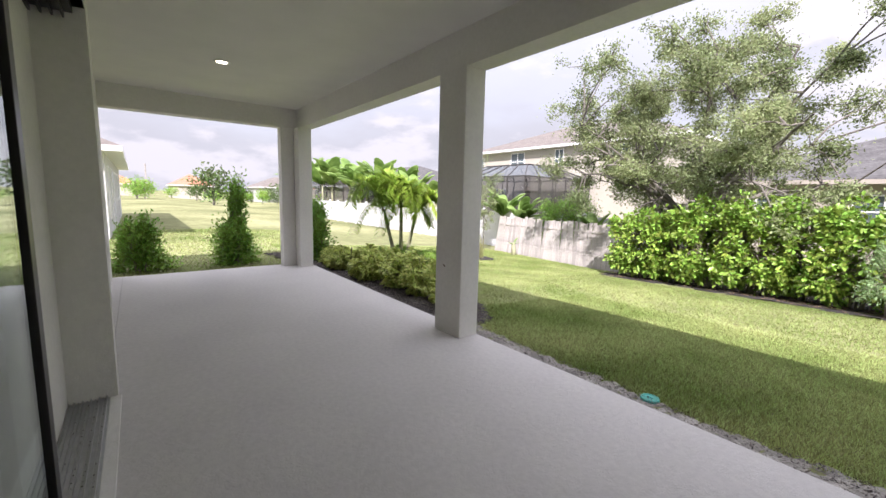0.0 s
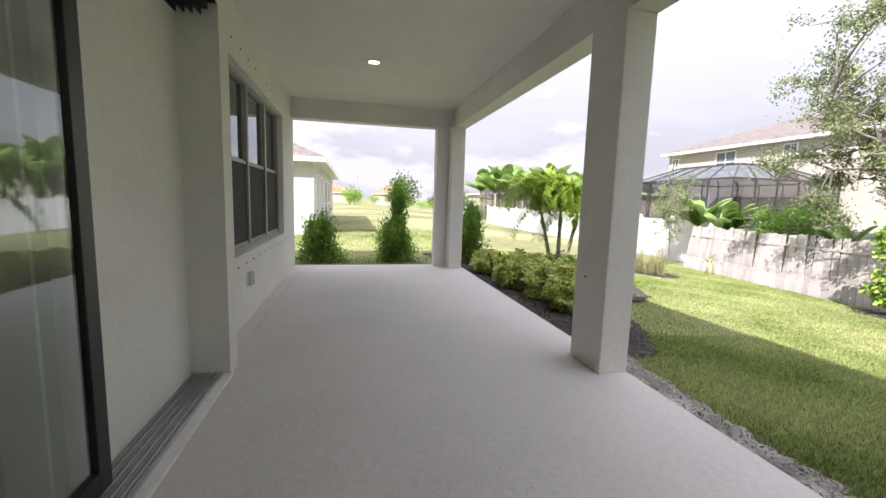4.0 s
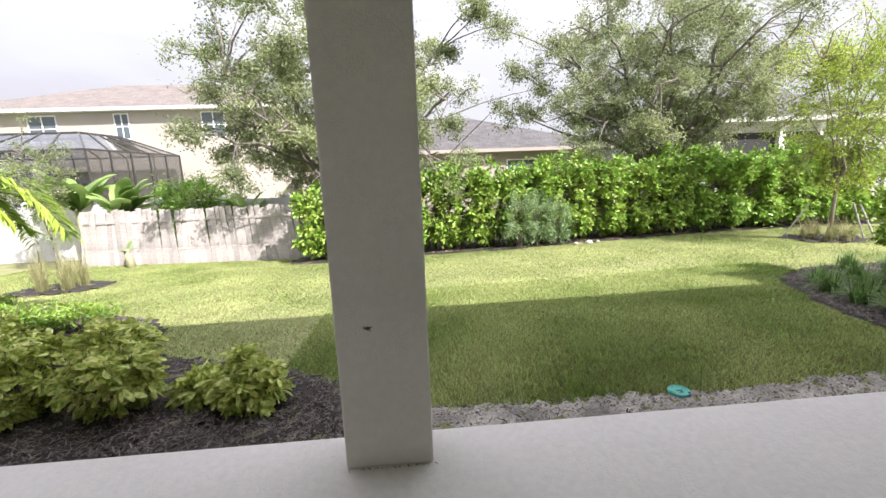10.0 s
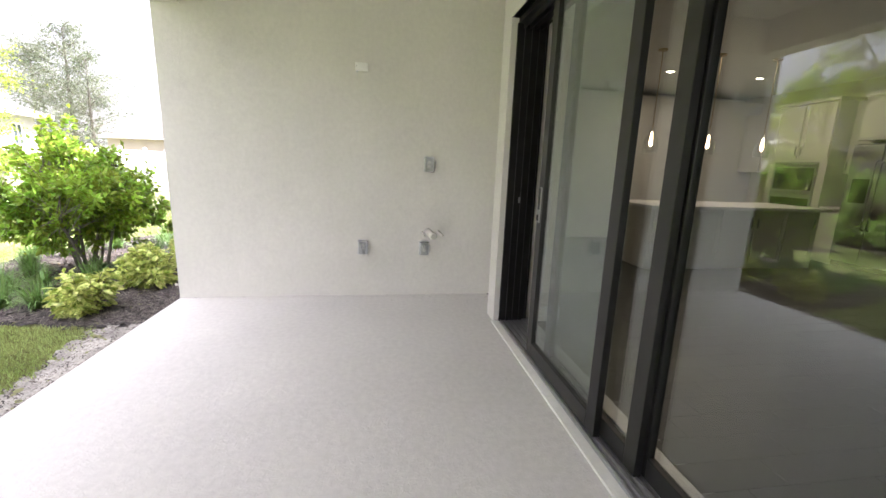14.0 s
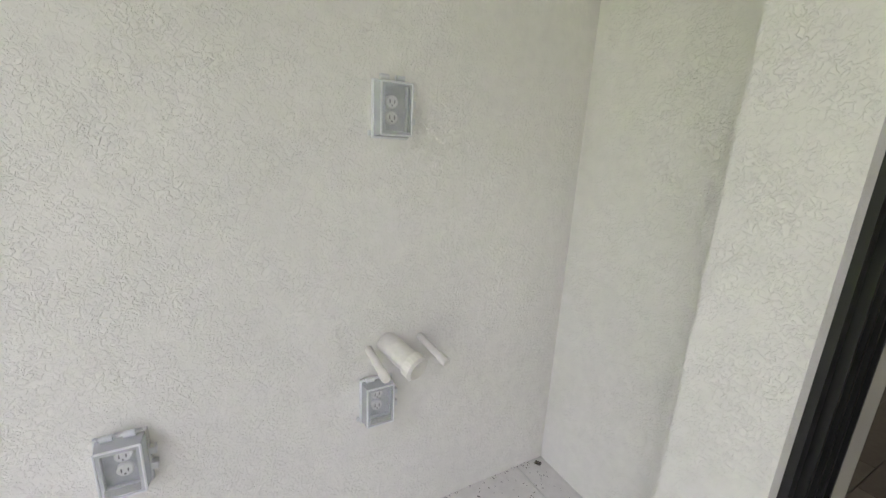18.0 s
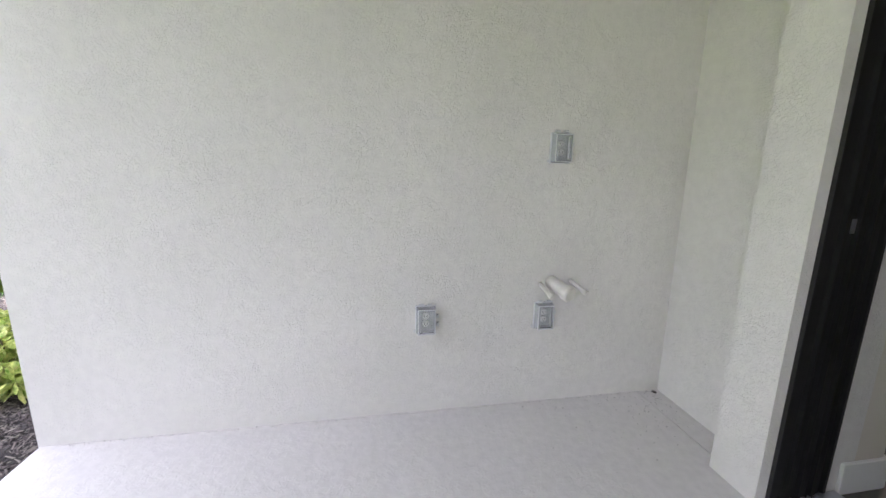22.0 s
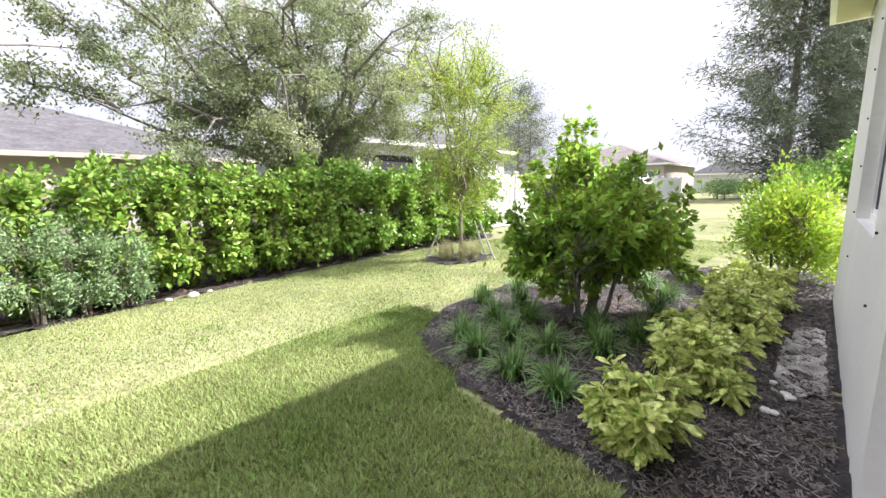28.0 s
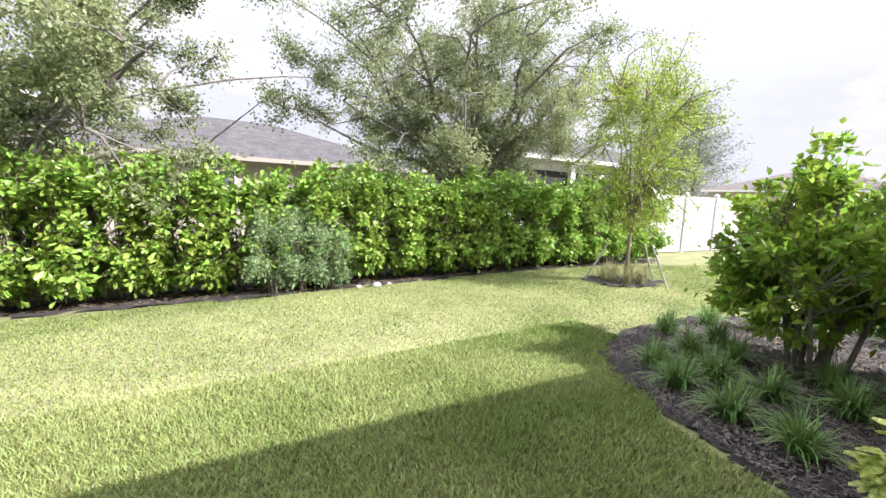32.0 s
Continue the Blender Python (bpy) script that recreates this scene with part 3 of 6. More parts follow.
def hung_window(name, x0, x1, z0, z1, y, lites, split, label, frame_m):
    """Single-hung units side by side in a recess, upper sash clear, lower one screened."""
    w = thing(name, (x0 + x1) / 2, y, z0, label, "window", kind="structure")
    cx = (x0 + x1) / 2

    def wp(nm, bm, m, par=w, lab=""):
        bmesh.ops.translate(bm, verts=bm.verts, vec=(-cx, -y, -z0))
        return part(nm, bm, m, par, lab)
    f = 0.045
    wp("window_frame", boxes((x0, y, z0, x0 + f, y + 0.09, z1), (x1 - f, y, z0, x1, y + 0.09, z1), (x0 + f, y, z0, x1 - f, y + 0.09, z0 + f), (x0 + f, y, z1 - f, x1 - f, y + 0.09, z1)), frame_m)
    wp("window_sill", boxes((x0 - 0.05, y - 0.06, z0 - 0.035, x1 + 0.05, y - 0.001, z0 - 0.001), bevel=0.006), STUCCO)
    step = (x1 - x0) / lites
    for k in range(lites):
        a, b = x0 + k * step, x0 + (k + 1) * step
        if k:
            wp("mullion", boxes((a - 0.032, y - 0.004, z0 + f, a + 0.032, y + 0.08, z1 - f), bevel=0.004), frame_m)
        a, b = a + 0.035, b - 0.035
        s = wp("upper_sash", boxes((a, y + 0.03, split - 0.03, b, y + 0.06, split + 0.03), (a, y + 0.03, split + 0.03, a + 0.025, y + 0.06, z1 - f), (b - 0.025, y + 0.03, split + 0.03, b, y + 0.06, z1 - f)), frame_m)
        g = wp("pane", boxes((a, y + 0.045, split + 0.02, b, y + 0.05, z1 - f)), GLASS_DARK, s)
        g.visible_shadow = False
        s = wp("lower_sash", boxes((a, y + 0.012, z0 + f, b, y + 0.03, z0 + f + 0.035), (a, y + 0.012, split - 0.015, b, y + 0.03, split + 0.015)), frame_m)
        wp("screen", boxes((a, y + 0.020, z0 + f + 0.03, b, y + 0.024, split - 0.01)), SCREEN, s, "dark insect screen")
    # thin near-black sheet behind the sashes, the unlit room's shade as colour
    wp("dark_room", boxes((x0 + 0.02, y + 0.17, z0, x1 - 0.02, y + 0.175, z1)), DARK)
    return w


hung_window("window_1", WX0, WX1, WZ0, WZ1, 3.225, 3, 1.63, "grey-framed triple single-hung window with dark screens", ALU_GREY)
w2 = hung_window("window_2", -2.35, -0.86, 0.92, 2.42, 0.075, 1, 1.62, "white-framed single-hung window in the outer wall", WHITE)


def bolt_rows(x0, x1, z0, z1, y, parent_label, sx):
    """Shutter anchors: short studs in two rows over and under a window."""
    k = 0
    t = thing("shutter_anchors", (x0 + x1) / 2, y, z0, parent_label, "anchor studs")
    for z in (z0, z1):
        x = x0
        while x <= x1 + 1e-6:
            bm = bmesh.new()
            tube(bm, [(x - (x0 + x1) / 2, -0.010, z - z0), (x - (x0 + x1) / 2, 0.006, z - z0)], 0.007, 8)
            part("stud", bm, DARK, t)
            x += sx
    return t


bolt_rows(5.9, 8.9, 0.60, 2.66, Y_WALL, "dark shutter anchor studs in the stucco round the window", 0.30)
ta = thing("shutter_anchors", -0.70, 0.0, 0.6, "dark shutter anchor studs beside the outer window", "anchor studs")
for x in (0.0, -1.8):
    for k in range(6):
        part("stud", tube(bmesh.new(), [(x, -0.010, 0.36 * k), (x, 0.006, 0.36 * k)], 0.007, 8), DARK, ta)


# ==== fixtures on the end wall ====
INSET = mat("grey_box_back", (0.50, 0.51, 0.52), 0.5, vary=0.1, scale=40)


def outlet(name, y, z, label, x=0.0, rz=0.0, group="weatherproof outlets"):
    """In-use cover: back plate, clear hood with hinge knuckles, receptacle inside."""
    t = thing(name, x, y, z, label, "outlet", group, rz=rz)
    t.scale = (0.98, 0.98, 0.98)
    part("back_plate", boxes((0.0, -0.053, -0.076, 0.012, -0.043, 0.074), (0.0, 0.043, -0.076, 0.012, 0.053, 0.074), (0.0, -0.043, -0.076, 0.012, 0.043, -0.066), (0.0, -0.043, 0.064, 0.012, 0.043, 0.074), bevel=0.003), PLASTIC, t)
    part("inset", boxes((0.0, -0.0425, -0.0655, 0.004, 0.0425, 0.0635)), INSET, t, "grey recessed back of the box")
    rim = [(0.012, -0.048, -0.071), (0.012, 0.048, -0.071), (0.012, 0.048, 0.069), (0.012, -0.048, 0.069)]
    lip = [(0.054, -0.043, -0.066), (0.054, 0.043, -0.066), (0.054, 0.043, 0.064), (0.054, -0.043, 0.064)]
    sight = [(0.056, -0.034, -0.057), (0.056, 0.034, -0.057), (0.056, 0.034, 0.055), (0.056, -0.034, 0.055)]
    bm = bmesh.new()
    lo, hi, eye = [[bm.verts.new(p) for p in q] for q in (rim, lip, sight)]
    for k in range(4):
        bm.faces.new((lo[k], lo[(k + 1) % 4], hi[(k + 1) % 4], hi[k]))
        bm.faces.new((hi[k], hi[(k + 1) % 4], eye[(k + 1) % 4], eye[k]))
    hood = part("hood", bm, HOOD_SIDE, t, "frosted grey plastic hood")
    bm = bmesh.new()
    bm.faces.new([bm.verts.new((p[0] - 0.001, p[1], p[2])) for p in sight])
    pane = part("hood_window", bm, HOOD, hood, "clear plastic window of the hood")
    pane.visible_shadow = False
    bm = bmesh.new()
    for k in range(4):
        tube(bm, [lip[k], lip[(k + 1) % 4]], 0.0028, 6)
    part("hood_rim", bm, PLASTIC, hood)
    for c in (-0.024, 0.02):
        part("hinge", tube(bmesh.new(), [(0.020, c - 0.012, 0.078), (0.020, c + 0.012, 0.078)], 0.008, 10), PLASTIC, t)
    part("latch", boxes((0.004, 0.0535, -0.036, 0.024, 0.067, -0.018), bevel=0.002), PLASTIC, t)
    part("latch", boxes((0.004, 0.0535, 0.008, 0.024, 0.067, 0.026), bevel=0.002), PLASTIC, t)
    part("ear", boxes((0.0, -0.062, -0.070, 0.008, -0.0535, -0.056), bevel=0.002), PLASTIC, t)
    for zz in (-0.021, 0.019):
        bm = bmesh.new()
        lathe(bm, [(0.0175, 0.0), (0.0175, 0.012), (0.015, 0.015), (0.0005, 0.015)], 20, pose(0.0045, 0, zz, 0, 90, 0))
        face = part("receptacle", bm, WHITE, t)
        part("slot", boxes((0.0196, -0.008, zz - 0.004, 0.0202, -0.0055, zz + 0.006), (0.0196, 0.0055, zz - 0.004, 0.0202, 0.008, zz + 0.006), (0.0196, -0.002, zz - 0.011, 0.0202, 0.002, zz - 0.007)), BLACK, face)
    return t


def clear_plastic(name, color, body):
    """Plastic that lets a part of the light straight through."""
    p = mat(name, color, 0.25, vary=0.05, scale=30, spec=0.5)
    n, l = p.node_tree.nodes, p.node_tree.links
    clear, mix = n.new("ShaderNodeBsdfTransparent"), n.new("ShaderNodeMixShader")
    mix.inputs["Fac"].default_value = body
    l.new(clear.outputs["BSDF"], mix.inputs[1])
    l.new(n["Principled BSDF"].outputs["BSDF"], mix.inputs[2])
    l.new(mix.outputs["Shader"], n["Material Output"].inputs["Surface"])
    return p


HOOD = clear_plastic("smoky_hood", (0.55, 0.58, 0.60), 0.16)
HOOD_SIDE = clear_plastic("frosted_hood", (0.56, 0.58, 0.60), 0.62)
outlet("outlet", 2.425, 1.367, "weatherproof outlet with clear hood on the stucco wall", 0.0)
outlet("outlet", 1.768, 0.520, "weatherproof outlet with clear hood low on the stucco wall", 0.0)
outlet("outlet", 2.393, 0.510, "weatherproof outlet with clear hood below the capped pipes", 0.0)
outlet("outlet", 6.09, 0.40, "weatherproof outlet under the house window", 0.0)
wo = [o for o in scene.objects if o.name.startswith("outlet")][-1]
wo.matrix_world = pose(6.25, Y_WALL, 0.43, 0, 0, -90) @ Matrix.Scale(0.98, 4)

tv = thing("wall_box", 0.0, 1.768, 2.235, "small white blank junction box high on the stucco wall", "junction box")
BOX_WHITE = mat("glossy_white_plastic", (0.92, 0.92, 0.91), 0.3, vary=0.02, scale=8)
part("body", boxes((0.0, -0.058, -0.036, 0.032, 0.058, 0.036), bevel=0.005), BOX_WHITE, tv)
part("cover", boxes((0.032, -0.053, -0.031, 0.037, 0.053, 0.031), bevel=0.002), BOX_WHITE, tv)
part("screw", boxes((0.037, -0.048, -0.004, 0.039, -0.042, 0.004)), STEEL, tv)
part("drip", boxes((0.0, -0.05, -0.050, 0.012, -0.035, -0.036), bevel=0.003), PLASTIC, tv)


def pipe_stub(y, z, r, length, label, dy, droop=-0.035, name="capped_pipe"):
    t = thing(name, 0.0, y, z, label, "pipe", "capped pipe stubs")
    bm = bmesh.new()
    tube(bm, [(-0.01, 0, 0), (length * 0.5, dy * 0.5, droop * 0.5), (length, dy, droop)], r, 20)
    part("pipe", bm, PVC, t, smooth=True)
    bm = bmesh.new()
    tube(bm, [(length * 0.8, dy * 0.8, droop * 0.8), (length, dy, droop), (length * 1.05, dy * 1.05, droop * 1.05)], [r * 1.18, r * 1.18, r * 0.95], 20)
    part("cap", bm, PVC, t)
    return t


pipe_stub(2.43, 0.69, 0.034, 0.125, "painted white capped drain pipe out of the wall", 0.045)
pipe_stub(2.37, 0.68, 0.012, 0.12, "thin painted capped water pipe out of the wall", 0.012)
pipe_stub(2.54, 0.69, 0.012, 0.12, "thin painted capped water pipe out of the wall", 0.03)


# ==== ceiling downlights ====
def downlight(x, y, z, label, r=0.075):
    t = thing("downlight", x, y, z, label, "ceiling light", "recessed downlights")
    bm = bmesh.new()
    lathe(bm, [(r, 0.0), (r * 1.25, -0.004), (r * 1.22, -0.010), (r * 0.98, -0.012), (r * 0.86, 0.0), (r * 0.86, 0.001)], 32)
    part("trim", bm, WHITE, t, smooth=True)
    bm = bmesh.new()
    lathe(bm, [(r * 0.84, -0.003), (r * 0.5, -0.007), (r * 0.1, -0.008)], 32)
    part("lens", bm, CAN_GLOW, t)
    return t


downlight(7.2, 1.84, Z_CEIL, "lit white recessed ceiling light in the porch")
downlight(2.4, 1.84, Z_CEIL, "lit white recessed ceiling light in the porch")

# ==== kitchen behind the sliding door ====
bm = boxes((0.45, 3.402, -0.02, 0.798, 3.55, 2.6), (3.62, 3.402, -0.02, 4.6, 3.55, 2.6), (0.798, 3.402, 2.46, 3.62, 3.55, 2.6), (-4.9, 3.402, -0.02, 0.45, 3.55, 3.05), (0.45, 3.402, 2.6, 4.6, 3.55, 3.05), (4.6, 3.402, -0.02, 7.6, 3.55, 3.05),
           (7.4, 3.55, -0.02, 7.6, 10.05, 3.05), (-4.9, 3.55, -0.02, -4.7, 10.05, 3.05), (-4.7, 9.85, -0.02, 7.4, 10.05, 3.05))
tagged(part("wall_kitchen", bm, INNER_WALL), "cream painted kitchen walls", "wall", kind="structure")
bm = boxes((3.60, 3.255, 0.036, 3.619, 3.401, 2.46))
tagged(part("door_reveal", bm, WHITE), "white plaster reveal of the door opening", "reveal", kind="structure")
tagged(part("ceiling_kitchen", boxes((-4.7, 3.55, 3.0, 7.4, 9.85, 3.05)), WHITE), "white kitchen ceiling", "ceiling", kind="structure")
tagged(part("baseboard", boxes((0.801, 3.33, 0.0, 0.817, 3.566, 0.14), (0.45, 3.552, 0.0, 0.800, 3.566, 0.14), bevel=0.004), WHITE), "white baseboard", "baseboard", kind="structure")
kfloor = tagged(part("floor_kitchen", boxes((-4.7, 3.301, -0.06, 7.4, 9.85, -0.008)), GROUT), "wood-look porcelain plank floor", "floor", kind="structure")

island = thing("kitchen_island", -1.45, 7.1, 0.0, "long white kitchen island with shaker doors", "kitchen island")
part("body", boxes((-0.45, -1.4, 0.0, 0.42, 1.4, 0.88)), CABINET, island)
for k in range(5):
    y0 = -1.36 + k * 0.545
    d = part("cabinet_door", boxes((0.42, y0, 0.12, 0.438, y0 + 0.53, 0.85), (0.438, y0, 0.12, 0.446, y0 + 0.06, 0.85), (0.438, y0 + 0.47, 0.12, 0.446, y0 + 0.53, 0.85), (0.438, y0 + 0.06, 0.12, 0.446, y0 + 0.47, 0.18), (0.438, y0 + 0.06, 0.79, 0.446, y0 + 0.47, 0.85)), CABINET, island)
    hy = y0 + (0.47 if k % 2 == 0 else 0.04)
    part("handle", boxes((0.446, hy, 0.62, 0.468, hy + 0.02, 0.76), bevel=0.004), STEEL, d)
worktop = tagged(part("worktop", boxes((-1.98, 5.62, 0.881, -0.93, 8.58, 0.925), bevel=0.004), WHITE), "white quartz worktop on the kitchen island", "worktop")
fau = thing("faucet", -1.55, 6.6, 0.925, "tall gooseneck kitchen tap on the island", "tap")
bm = bmesh.new()
tube(bm, [(0, 0, 0), (0, 0, 0.28)] + [(0.0, -0.09 + 0.09 * math.cos(a), 0.28 + 0.09 * math.sin(a)) for a in np.linspace(0.2, 3.3, 9)], 0.013, 10)
part("spout", bm, NICKEL, fau, smooth=True)
part("lever", tube(bmesh.new(), [(0, 0.02, 0.09), (0.02, 0.09, 0.13)], 0.008, 8), NICKEL, fau)

tall = thing("oven_cabinet", -2.12, 9.50, 0.0, "white tall cabinet with a built-in steel double oven", "cabinet")
part("body", boxes((-0.50, -0.33, 0.0, 0.50, 0.34, 2.60)), CABINET, tall)
part("crown", boxes((-0.52, -0.36, 2.601, 0.52, 0.34, 2.66), bevel=0.01), CABINET, tall)
ov = part("oven", boxes((-0.38, -0.352, 0.50, 0.38, -0.331, 1.64), bevel=0.004), STEEL, tall, "steel double oven with black glass")
part("oven_glass", boxes((-0.34, -0.356, 1.16, 0.34, -0.3525, 1.54), (-0.34, -0.356, 0.56, 0.34, -0.3525, 1.02)), BLACK, ov)
for z in (1.10, 1.58):
    part("handle", tube(bmesh.new(), [(-0.32, -0.385, z), (0.32, -0.385, z)], 0.011, 8), STEEL, ov)
for x in (-0.49, 0.01):
    d = part("cabinet_door", boxes((x, -0.350, 1.70, x + 0.48, -0.331, 2.57), (x, -0.357, 1.70, x + 0.06, -0.3505, 2.57), (x + 0.42, -0.357, 1.70, x + 0.48, -0.3505, 2.57), (x + 0.06, -0.357, 1.70, x + 0.42, -0.3505, 1.76), (x + 0.06, -0.357, 2.51, x + 0.42, -0.3505, 2.57)), CABINET, tall)
    hx = x + (0.44 if x < 0 else 0.03)
    part("handle", boxes((hx, -0.375, 1.75, hx + 0.012, -0.3575, 1.90), bevel=0.003), STEEL, d)
fr = thing("refrigerator", -0.78, 9.46, 0.0, "tall stainless steel refrigerator with a water dispenser", "refrigerator")
part("body", boxes((-0.46, -0.30, 0.02, 0.46, 0.36, 1.90)), BLACK, fr, "black cabinet sides")
d = part("fridge_door", boxes((-0.455, -0.36, 0.10, -0.06, -0.302, 1.88), bevel=0.008), STEEL, fr)
disp = part("dispenser", boxes((-0.37, -0.365, 1.02, -0.15, -0.3605, 1.38)), BLACK, d)
d2 = part("fridge_door", boxes((-0.05, -0.36, 0.10, 0.455, -0.302, 1.88), bevel=0.008), STEEL, fr)
for x, p in ((-0.09, d), (-0.02, d2)):
    part("handle", tube(bmesh.new(), [(x, -0.36, 0.62), (x, -0.41, 0.66), (x, -0.41, 1.62), (x, -0.36, 1.66)], 0.012, 8), STEEL, p)
uc = thing("fridge_cabinet", -0.78, 9.50, 1.96, "white shaker cabinet over the refrigerator", "cabinet")
part("body", boxes((-0.50, -0.30, 0.0, 0.50, 0.34, 0.64)), CABINET, uc)
part("crown", boxes((-0.52, -0.33, 0.641, 0.52, 0.34, 0.70), bevel=0.01), CABINET, uc)
for x in (-0.48, 0.005):
    part("cabinet_door", boxes((x, -0.32, 0.03, x + 0.475, -0.301, 0.61), bevel=0.003), CABINET, uc)
nc = thing("wall_cabinet", -1.44, 9.65, 1.45, "narrow white wall cabinet beside the refrigerator", "cabinet")
part("body", boxes((-0.17, -0.14, 0.0, 0.15, 0.19, 1.15)), CABINET, nc)
d = part("cabinet_door", boxes((-0.165, -0.16, 0.01, 0.145, -0.141, 1.14), bevel=0.003), CABINET, nc)
part("handle", boxes((-0.14, -0.18, 0.06, -0.128, -0.161, 0.20), bevel=0.003), STEEL, d)
bc = thing("base_cabinet", -1.44, 9.50, 0.0, "narrow white base cabinet with a pale counter", "cabinet")
part("body", boxes((-0.17, -0.28, 0.0, 0.15, 0.34, 0.88)), CABINET, bc)
part("counter", boxes((-0.17, -0.31, 0.881, 0.15, 0.34, 0.92), bevel=0.004), WHITE, bc)
wc = thing("wall_cabinet", -3.7, 9.65, 1.45, "white shaker wall cabinet above the far counter", "cabinet")
part("body", boxes((-0.9, -0.14, 0.0, 1.05, 0.19, 1.15)), CABINET, wc)
for q in range(4):
    part("cabinet_door", boxes((-0.89 + q * 0.485, -0.16, 0.01, -0.42 + q * 0.485, -0.141, 1.14), bevel=0.003), CABINET, wc)
pd = thing("door_2", -4.70, 7.4, 0.0, "white panelled pantry door", "door", kind="structure")
part("leaf", boxes((0.0, -0.40, 0.01, 0.03, 0.40, 2.05), (0.03, -0.30, 0.2, 0.036, 0.30, 0.9), (0.03, -0.30, 1.05, 0.036, 0.30, 1.9), bevel=0.003), WHITE, pd)
part("casing", boxes((0.0, -0.49, 0.0, 0.02, -0.405, 2.14), (0.0, 0.405, 0.0, 0.02, 0.49, 2.14), (0.0, -0.405, 2.06, 0.02, 0.405, 2.14)), WHITE, pd)


CLEAR = glass_mat("clear_shade_glass", (0.97, 0.98, 0.97), 0.02)


def pendant(y):
    t = thing("pendant_lamp", -1.25, y, 3.0, "clear glass bottle pendant with a warm bulb", "pendant lamp", "pendants over the island")
    bm = bmesh.new()
    lathe(bm, [(0.06, -0.02), (0.06, 0.0)], 16)
    part("canopy", bm, NICKEL, t)
    part("stem", tube(bmesh.new(), [(0, 0, -0.02), (0, 0, -1.04)], 0.006, 8), NICKEL, t)
    bm = bmesh.new()
    lathe(bm, [(0.03, -1.04), (0.035, -1.10), (0.09, -1.18), (0.10, -1.28), (0.085, -1.36), (0.08, -1.36), (0.094, -1.28), (0.085, -1.18), (0.03, -1.10), (0.026, -1.04)], 20)
    g = part("shade", bm, CLEAR, t, smooth=True)
    g.visible_shadow = False
    bm = bmesh.new()
    lathe(bm, [(0.012, -1.08), (0.018, -1.16), (0.026, -1.23), (0.012, -1.27)], 12)
    part("bulb", bm, LAMP_GLOW, t, "glowing warm bulb", smooth=True)


for y in (5.7, 6.6, 7.5):
    pendant(y)
for x, y in ((-2.3, 4.95), (-2.3, 6.62), (-2.3, 8.30), (0.13, 5.07), (0.13, 8.30)):
    downlight(x, y, 3.0, "lit recessed ceiling light in the kitchen", 0.065)
lamp = new("kitchen_light", bpy.data.lights.new("kitchen_light", "AREA"))
lamp.data.energy, lamp.data.color, lamp.data.size = 4.2, (1.0, 0.82, 0.60), 2.5
lamp.matrix_world = look((-1.5, 7.2, 2.96), (-1.5, 7.2, 0))


# ==== plants ====
def wobble(p, k, s):
    return p + s * np.stack([np.sin(p[:, 1] * k + 1.3), np.sin(p[:, 2] * k * 1.1 + 0.4), np.sin(p[:, 0] * k * 0.9 + 2.1)], -1)


def shell_points(n, rad, rng, fill=0.5, lumps=0.22, k=3.0):
    """Points in a lumpy ellipsoid, denser to the outside."""
    d = unit(rng.normal(size=(n, 3)))
    r = rng.uniform(fill, 1.0, (n, 1)) ** 0.7
    bump = 1 + lumps * (np.sin(d[:, :1] * 5.1 * k / 3 + 1) * np.sin(d[:, 1:2] * 4.3 * k / 3 + 2) + 0.6 * np.sin(d[:, 2:] * 7.7 * k / 3 + d[:, :1] * 6))
    return d * r * bump * np.asarray(rad), d


